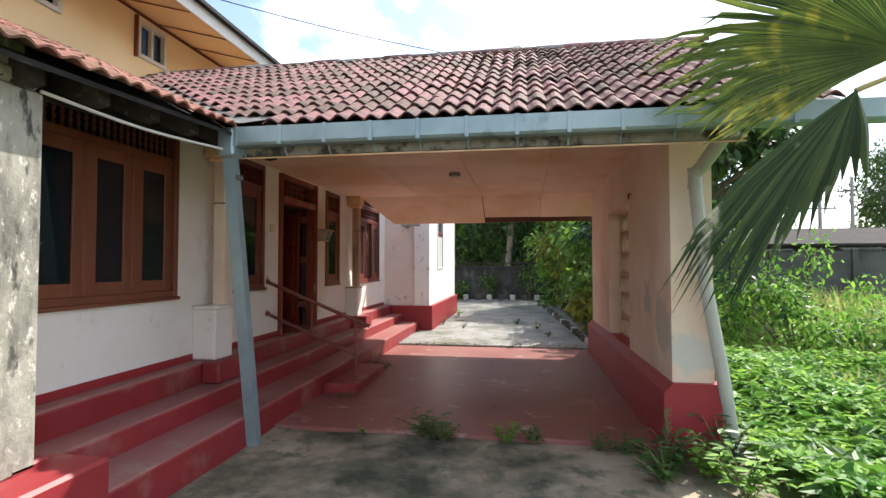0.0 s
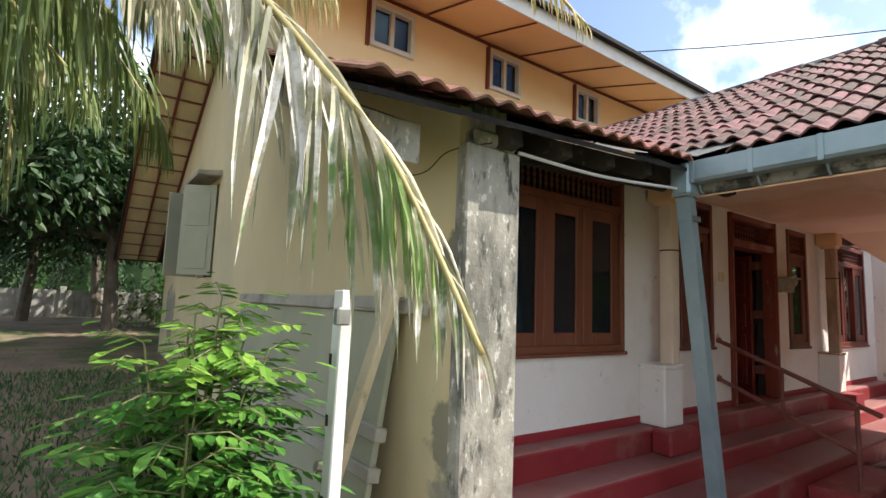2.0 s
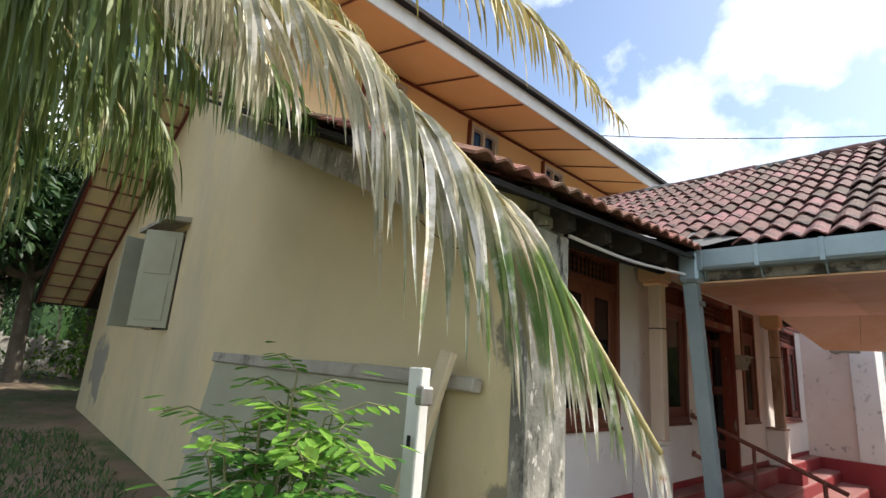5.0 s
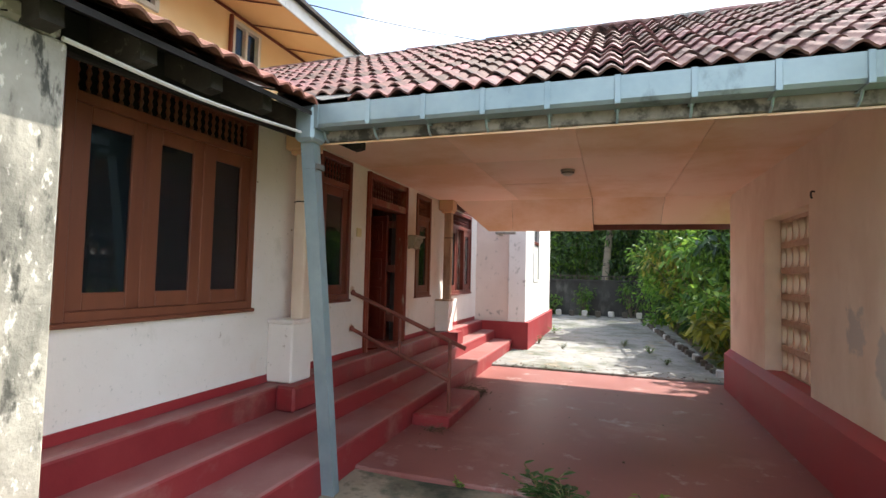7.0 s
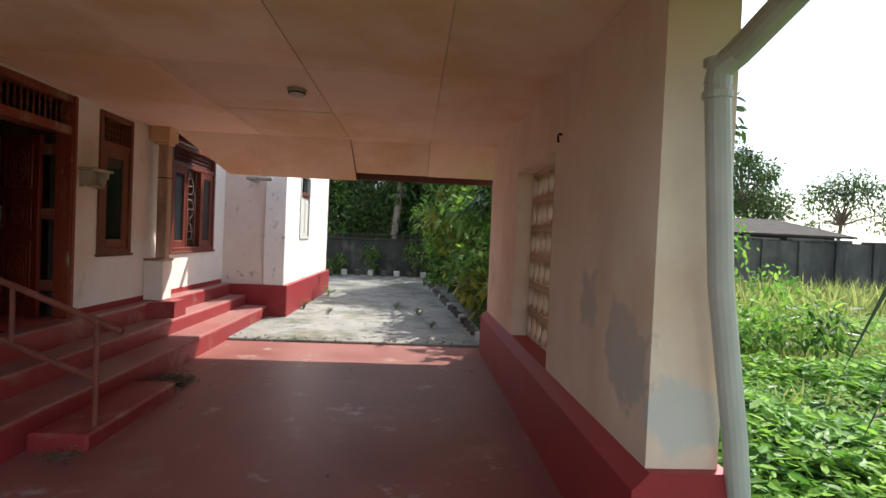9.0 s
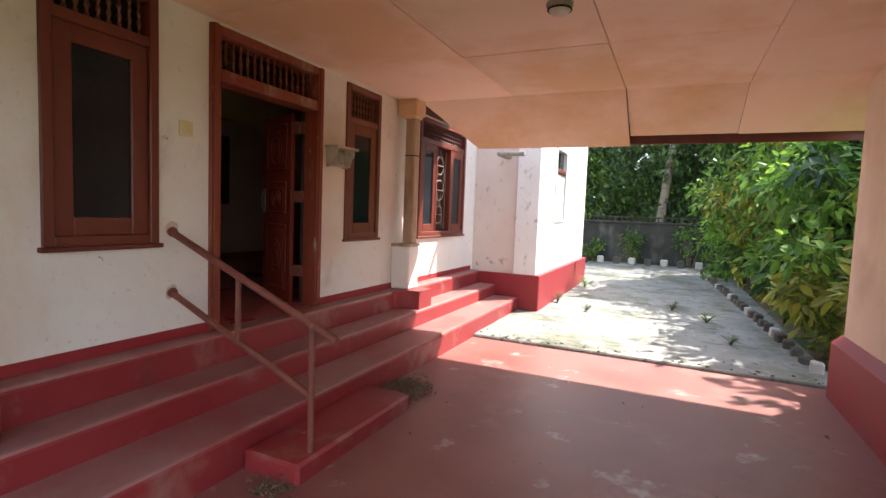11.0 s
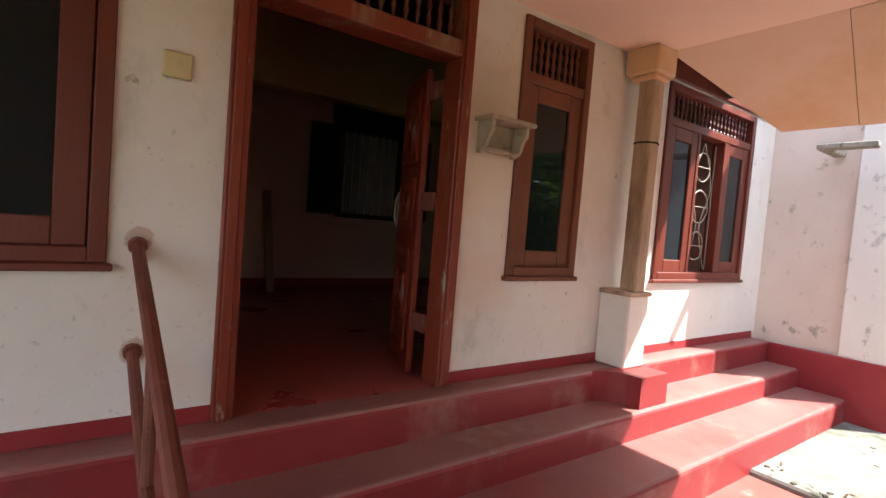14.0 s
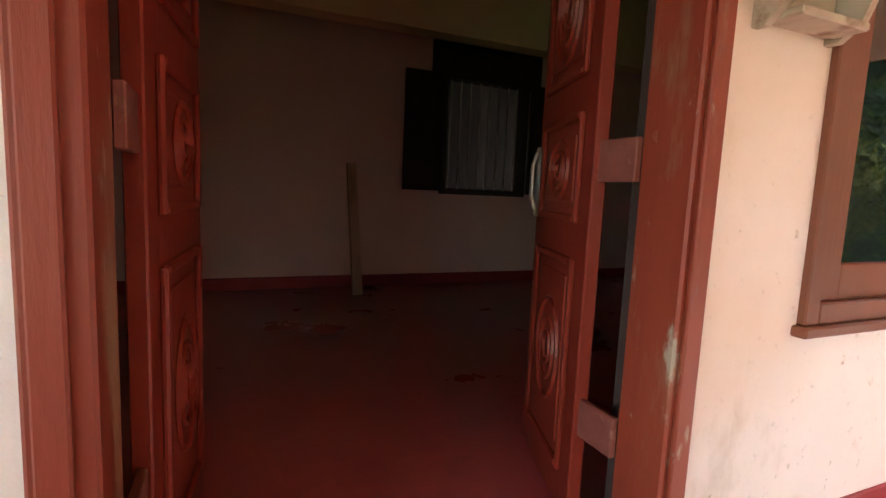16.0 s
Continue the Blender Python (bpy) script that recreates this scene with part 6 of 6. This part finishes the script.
tg = Mesh()
rt = random.Random(31)
for k in range(60):
    a, b, c = rt.uniform(-0.9, 0.9), rt.uniform(-0.5, 0.5), rt.uniform(0.1, 0.55)
    dx, dy = rt.uniform(-0.6, 0.6), rt.uniform(-0.3, 0.3)
    tg.tube(curve([(a, b, c), (a + dx * 0.5, b + dy * 0.5, c + rt.uniform(0.0, 0.2)), (a + dx, b + dy, c + rt.uniform(-0.1, 0.15))], 3), 0.008, 4)
    tg.tube([(a, b, c), (a * 0.8, b * 0.8, -0.04)], 0.007, 4)
hp = thing("brushwood_heap", "heap of dry brown twigs lying in the weeds", "brushwood", (4.51, 5.47, -0.06))
tg.obj("brushwood", BARK, hp)["kind"] = "stuff"
LITTER = mat("dry_leaf_litter", (0.07, 0.05, 0.032), (0.26, 0.19, 0.12), 20, 0.9, 0.0, island=0.4)
# leaf litter swept against the foot block
lh = thing("leaf_litter", "small heap of dry brown leaves and twigs on the floor", "leaf litter", (-2.38, 7.70, 0.0), kind="stuff")
n = 900
pp = np.stack([np.clip(rng.normal(0.06, 0.10, n), -0.13, 0.5), rng.normal(0, 0.12, n), np.abs(rng.normal(0, 0.028, n)) + 0.004], 1)
blades(pp, np.concatenate([rng.normal(size=(n, 2)), rng.normal(0, 0.15, (n, 1))], 1), unit(n) * 0.3 + np.array([0, 0, 1]), rng.uniform(0.03, 0.065, n), rng.uniform(0.014, 0.028, n)).obj("leaves", LITTER, lh, mend=False)
lh2 = thing("leaf_litter", "little clump of dead leaves by the handrail post", "leaf litter", (-2.20, 5.95, 0.0), kind="stuff")
n = 160
pp = np.stack([rng.normal(0, 0.07, n), np.clip(rng.normal(0, 0.06, n), -0.3, 0.09), np.abs(rng.normal(0, 0.022, n)) + 0.004], 1)
blades(pp, np.concatenate([rng.normal(size=(n, 2)), rng.normal(0, 0.15, (n, 1))], 1), unit(n) * 0.3 + np.array([0, 0, 1]), rng.uniform(0.02, 0.05, n), rng.uniform(0.01, 0.022, n)).obj("leaves", LITTER, lh2, mend=False)
tw = Mesh()
for k in range(9):
    a, b = rs.uniform(-0.25, 0.25), rs.uniform(-0.2, 0.2)
    tw.tube([(a, b, 0.012), (a + rs.uniform(0.05, 0.2), b + rs.uniform(0.0, 0.2), 0.03)], 0.004, 4)
tw.obj("twigs", LITTER, lh)
n = 240
yy, xx = rng.uniform(10, 21, n), rng.uniform(-2.2, 1.1, n)
dry = blades(np.stack([xx, yy, np.full(n, 0.042)], 1), np.concatenate([rng.normal(size=(n, 2)), np.zeros((n, 1))], 1), unit(n) * 0.2 + np.array([0, 0, 1]), rng.uniform(0.03, 0.08, n), rng.uniform(0.015, 0.03, n))
tagged(dry.obj("fallen_leaves", BARK, mend=False), "scattered dry leaves on the driveway", "leaf litter", kind="stuff")
rub = Mesh()
for k in range(26):
    x, y, s = rs.uniform(-2.3, 1.0), rs.uniform(4.9, 9.6), rs.uniform(0.006, 0.022)
    rub.box(x, y, 0, x + s, y + s * 1.3, s * 0.5, s * 0.15)
tagged(rub.obj("floor_crumbs", BARK), "small dark crumbs and seeds on the floor", "debris", kind="stuff")

rub = Mesh()
for k in range(45):
    x, y, s = rs.uniform(-2.5, 1.2), 9.90 + abs(rs.gauss(0, 0.08)), rs.uniform(0.006, 0.022)
    rub.box(-s, -s * 0.7, -0.01, s, s * 0.7, s * 0.55, s * 0.25, pose(x, y, 0.035, rs.uniform(-12, 12), rs.uniform(-12, 12), rs.uniform(0, 180)))
tagged(rub.obj("slab_rubble", KERB_DARK), "broken concrete crumbs along the driveway edge", "rubble", kind="stuff")
n = 130
yy, xx = np.abs(rng.normal(0, 0.22, n)) + 9.88, rng.uniform(-2.5, 1.2, n)
tagged(blades(np.stack([xx, yy, np.full(n, 0.045)], 1), np.concatenate([rng.normal(size=(n, 2)), rng.uniform(0, 0.3, (n, 1))], 1), unit(n) * 0.3 + np.array([0, 0, 1]), rng.uniform(0.02, 0.06, n), rng.uniform(0.01, 0.025, n)).obj("edge_litter", LITTER, mend=False), "dry leaf scraps along the driveway edge", "leaf litter", kind="stuff")

# ---- kerbs and boundary walls ----
for i in range(30):
    f = i / 29
    x, y = 1.22 - 0.62 * f, 10.35 + 10.4 * f
    k = thing("kerb_stone", "dark mossy kerb stone beside the driveway", "kerb stone", (x, y, 0.0), group="driveway kerb")
    Mesh().box(-0.06, -0.075, -0.05, 0.06, 0.075, rs.uniform(0.11, 0.17), 0.015, pose(0, 0, 0, rs.uniform(-4, 4), rs.uniform(-6, 6), rs.uniform(-12, 12))).obj("stone", KERB_DARK if i % 5 else KERB_PALE, k)
for i in range(14):
    k = thing("border_stone", "whitewashed border stone along the back wall", "border stone", (-3.6 + i * 0.52, 22.35, 0.03), group="border stones")
    Mesh().box(-0.11, -0.09, 0.0, 0.11, 0.09, 0.24, 0.03, pose(0, 0, 0, rs.uniform(-8, 8), rs.uniform(-5, 5), rs.uniform(-15, 15))).obj("stone", KERB_PALE if i % 2 == 0 else KERB_DARK, k)
bw = thing("wall_back_boundary", "mould-blackened boundary wall with grille coping", "wall", (0, 23.0, 0), kind="structure")
Mesh().box(-16, 0, -0.2, 9.0, 0.2, 1.45, 0.01).obj("wall", BLACK_WALL, bw)
Mesh().box(-16, -0.05, 1.45, 9.0, 0.25, 1.53, 0.01).obj("coping", BLACK_WALL, bw)
for i in range(60):
    Mesh().box(-8 + i * 0.2, 0.08, 1.53, -7.96 + i * 0.2, 0.12, 1.66).obj("coping_block", DARK, bw)
Mesh().box(-8.2, 0.07, 1.66, 4.2, 0.13, 1.70, 0.01).obj("top_rail", DARK, bw)
gw = thing("wall_garden_boundary", "tall streaked grey boundary wall with buttresses", "wall", (5.5, 23.2, 0), kind="structure")
gw.rotation_euler = (0, 0, radians(-7))
Mesh().box(0, 0, -0.3, 38, 0.2, 2.15, 0.01).obj("wall", GREY_WALL, gw)
rsx = random.Random(4)
for i in range(26):
    Mesh().box(i * 1.45 + 0.2, -0.10, -0.3, i * 1.45 + 0.42, 0.0, 2.15 + rsx.uniform(-0.1, 0.12), 0.015).obj("buttress", GREY_WALL, gw)
    Mesh().box(i * 1.45 - 0.1, -0.06, 2.15, i * 1.45 + rsx.uniform(0.8, 1.3), 0.24, 2.23 + rsx.uniform(0, 0.06), 0.015).obj("coping", GREY_WALL, gw)
sd2 = thing("neighbour_shed", "dark neighbouring shed with a low rusted roof", "shed", (13.0, 25.5, 0))
Mesh().box(-3.0, 0, -0.2, 7.5, 4, 2.5, 0.02).obj("wall", BLACK_WALL, sd2)
Mesh().prism([(-0.7, 2.45), (4.6, 3.5), (4.6, 3.58), (-0.7, 2.55)], "x", -3.6, 8.0).obj("roof", SHEET, sd2)
Mesh().box(-1.0, -0.02, 1.2, 0.0, 0.02, 2.1, 0.01).obj("window", DARK, sd2, "dark window hole")
for x, y, h in ((17.5, 33.0, 6.0), (21.0, 36.0, 7.4)):
    ul = thing("utility_pole", "grey concrete utility pole with a crossarm", "utility pole", (x, y, -0.1))
    Mesh().tube([(0, 0, 0), (0, 0, h)], [0.14, 0.09], 8).obj("pole", POLE, ul)
    Mesh().box(-0.9, -0.05, h - 1.0, 0.9, 0.05, h - 0.9, 0.01).obj("crossarm", POLE, ul)
    for k in (-0.8, 0.0, 0.8):
        Mesh().lathe([(0.03, h - 0.9), (0.06, h - 0.84), (0.03, h - 0.76)], k, 0, 8).obj("insulator", POLE, ul)
pw = thing("power_line", "thin black overhead power line", "cable", (0, 0, 0))
Mesh().tube(curve([(-14, 9, 9.8), (-6, 15.5, 9.3), (6, 25, 9.9)], 8), 0.016, 5).obj("wire", NEAR_BLACK, pw)
Mesh().tube(curve([(17.5, 33.0, 5.1), (19, 34.5, 5.6), (21, 36.0, 6.4), (40, 40, 6.3)], 6), 0.02, 5).obj("wire", NEAR_BLACK, pw)


fw = thing("wall_far_boundary", "pale weathered boundary wall behind the yard trees", "wall", (-30.5, 0, 0.4), kind="structure")
Mesh().box(-0.1, -14, -0.4, 0.1, 16, 1.25, 0.01).obj("wall", FAR_WALL, fw)
for i in range(20):
    Mesh().box(0.1, -14 + i * 1.5, -0.4, 0.22, -13.75 + i * 1.5, 1.42, 0.01).obj("pier", FAR_WALL, fw)

# ---- trees ----
def tree(name, label, at, height, crown, n, leaf, material, seed, trunk=0.25):
    r = np.random.default_rng(seed)
    th = thing(name, label, "tree", at)
    w = Mesh()
    bx, by = r.uniform(-0.6, 0.6, 2)
    w.tube(curve([(0, 0, -0.2), (bx * 0.5, by * 0.5, height * 0.3), (bx, by, height * 0.62)], 5), [trunk * (1 - 0.05 * i) for i in range(11)], 9)
    c = []
    for _ in range(34):
        a, e = r.uniform(0, 6.28), r.uniform(-0.35, 1.3)
        rr = crown * r.uniform(0.45, 1.0)
        q = (bx + rr * math.cos(a) * math.cos(e), by + rr * math.sin(a) * math.cos(e), height * 0.60 + (height * 0.38) * math.sin(e) * r.uniform(0.7, 1.05))
        c.append(q)
        if len(c) < 15:
            w.tube(curve([(bx * 0.8, by * 0.8, height * 0.48), (bx + (q[0] - bx) * 0.5, by + (q[1] - by) * 0.5, height * 0.5 + (q[2] - height * 0.5) * 0.6), q], 4), [trunk * 0.42 - trunk * 0.04 * i for i in range(9)], 6)
    w.obj("trunk", BARK, th)
    blades(*leaf_cloud(c, n, crown * 0.36, leaf, leaf * 0.5), 0.3).obj("crown", material, th, mend=False)
    return th


# The first three are added beside the driveway, hidden, to dapple it.
TREES = [(5.6, 17.6, 7.4, 2.3, TREE_LEAF), (4.3, 15.0, 6.8, 2.3, TREE_LEAF), (3.6, 19.6, 7.6, 2.5, TREE_LEAF), (-9, 30, 9, 3.6, TREE_DARK), (-5.5, 27.5, 8.5, 3.3, TREE_DARK), (-2.5, 30.5, 9.5, 3.6, TREE_LEAF), (1.0, 27.5, 8, 3.2, TREE_LEAF), (4.5, 29, 9, 3.6, TREE_LEAF), (-3.0, 35, 14.8, 4.2, TREE_LEAF), (3.5, 36, 14.0, 4.4, TREE_LEAF), (9, 34, 12.0, 4.2, TREE_LEAF), (-13, 27, 8.5, 3.6, TREE_DARK)]
for i, (x, y, h, cr, mt) in enumerate(TREES):
    tree("garden_tree", "tall leafy tree at the end of the garden", (x, y, -0.1), h, cr, 5200, 0.30, mt, 100 + i)
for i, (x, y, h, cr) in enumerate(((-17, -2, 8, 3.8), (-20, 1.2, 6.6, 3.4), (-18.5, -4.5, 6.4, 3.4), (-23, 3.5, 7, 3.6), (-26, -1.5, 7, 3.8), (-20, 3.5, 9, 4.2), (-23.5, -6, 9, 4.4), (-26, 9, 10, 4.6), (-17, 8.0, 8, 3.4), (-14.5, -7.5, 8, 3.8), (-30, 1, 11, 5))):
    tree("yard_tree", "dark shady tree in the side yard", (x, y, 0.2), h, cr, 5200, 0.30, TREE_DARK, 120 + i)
# Trees added out of view so their crowns dapple the driveway.
for i, (x, y, h, cr) in enumerate(((4.9, 15.0, 8.0, 1.8), (4.6, 18.3, 7.8, 2.2), (3.2, 21.3, 7.6, 2.2), (4.9, 21.8, 8.6, 2.0))):
    tree("driveway_tree", "slender open-crowned tree shading the driveway", (x, y, -0.1), h, cr, 1150, 0.26, TREE_LEAF, 210 + i, 0.11)
for i, (x, y, h, cr) in enumerate(((28, 43.5, 11.0, 2.8), (13, 48, 9.5, 3.0), (22, 52, 8, 3.6), (31, 46, 8, 3.6), (42, 50, 10, 4.5), (38, 36, 7, 3.2))):
    tree("far_tree", "rounded green tree in the distance", (x, y, -0.1), h, cr, 3600, 0.34, TREE_LEAF, 140 + i)


def far_palm(at, height, seed, lean=(0.6, 0.3)):
    r = random.Random(seed)
    th = thing("coconut_palm", "tall coconut palm behind the house", "palm", at)
    top = Vector((lean[0], lean[1], height))
    Mesh().tube(curve([(0, 0, -0.2), (lean[0] * 0.3, lean[1] * 0.3, height * 0.5), tuple(top)], 8), [0.17 - 0.003 * i for i in range(17)], 9).obj("trunk", PALM_BARK, th, smooth=True)
    for k in range(13):
        a = k / 13 * 6.28 + r.uniform(-0.2, 0.2)
        e = r.uniform(0.1, 0.9)
        d = Vector((math.cos(a), math.sin(a), 0))
        frond(th, [tuple(top), tuple(top + d * 1.2 + Vector((0, 0, 1.1 * e))), tuple(top + d * 2.4 + Vector((0, 0, 0.9 * e - 0.3))), tuple(top + d * 3.2 + Vector((0, 0, -0.9)))], 30, 0.75, FROND_GREEN, 0.8, 0.7, seed * 20 + k, 0.05)


far_palm((-0.9, 25.0, -0.1), 9.5, 3, (1.5, 0.3))
far_palm((0.2, 33.0, -0.1), 14.6, 5, (0.2, 0.0))
far_palm((46, 44, -0.1), 8.5, 7)


# ---- distance ----
bd = Mesh()
rbk = random.Random(9)
k = 90
for i in range(k + 1):
    a = radians(-115 + 128 * i / k)          # bearing from +y towards +x
    h = (9.5 if a < 0.1 else 6.5) * rbk.uniform(0.75, 1.15)
    rr2 = 66 + rbk.uniform(-2, 2)
    x, y = math.sin(a) * rr2, math.cos(a) * rr2
    bd.v += [(x, y, -1), (x, y, h * 0.6), (x * 1.01, y * 1.01, h)]
bd.f = [(3 * i + q, 3 * i + 3 + q, 3 * i + 4 + q, 3 * i + 1 + q) for i in range(k) for q in (0, 1)]
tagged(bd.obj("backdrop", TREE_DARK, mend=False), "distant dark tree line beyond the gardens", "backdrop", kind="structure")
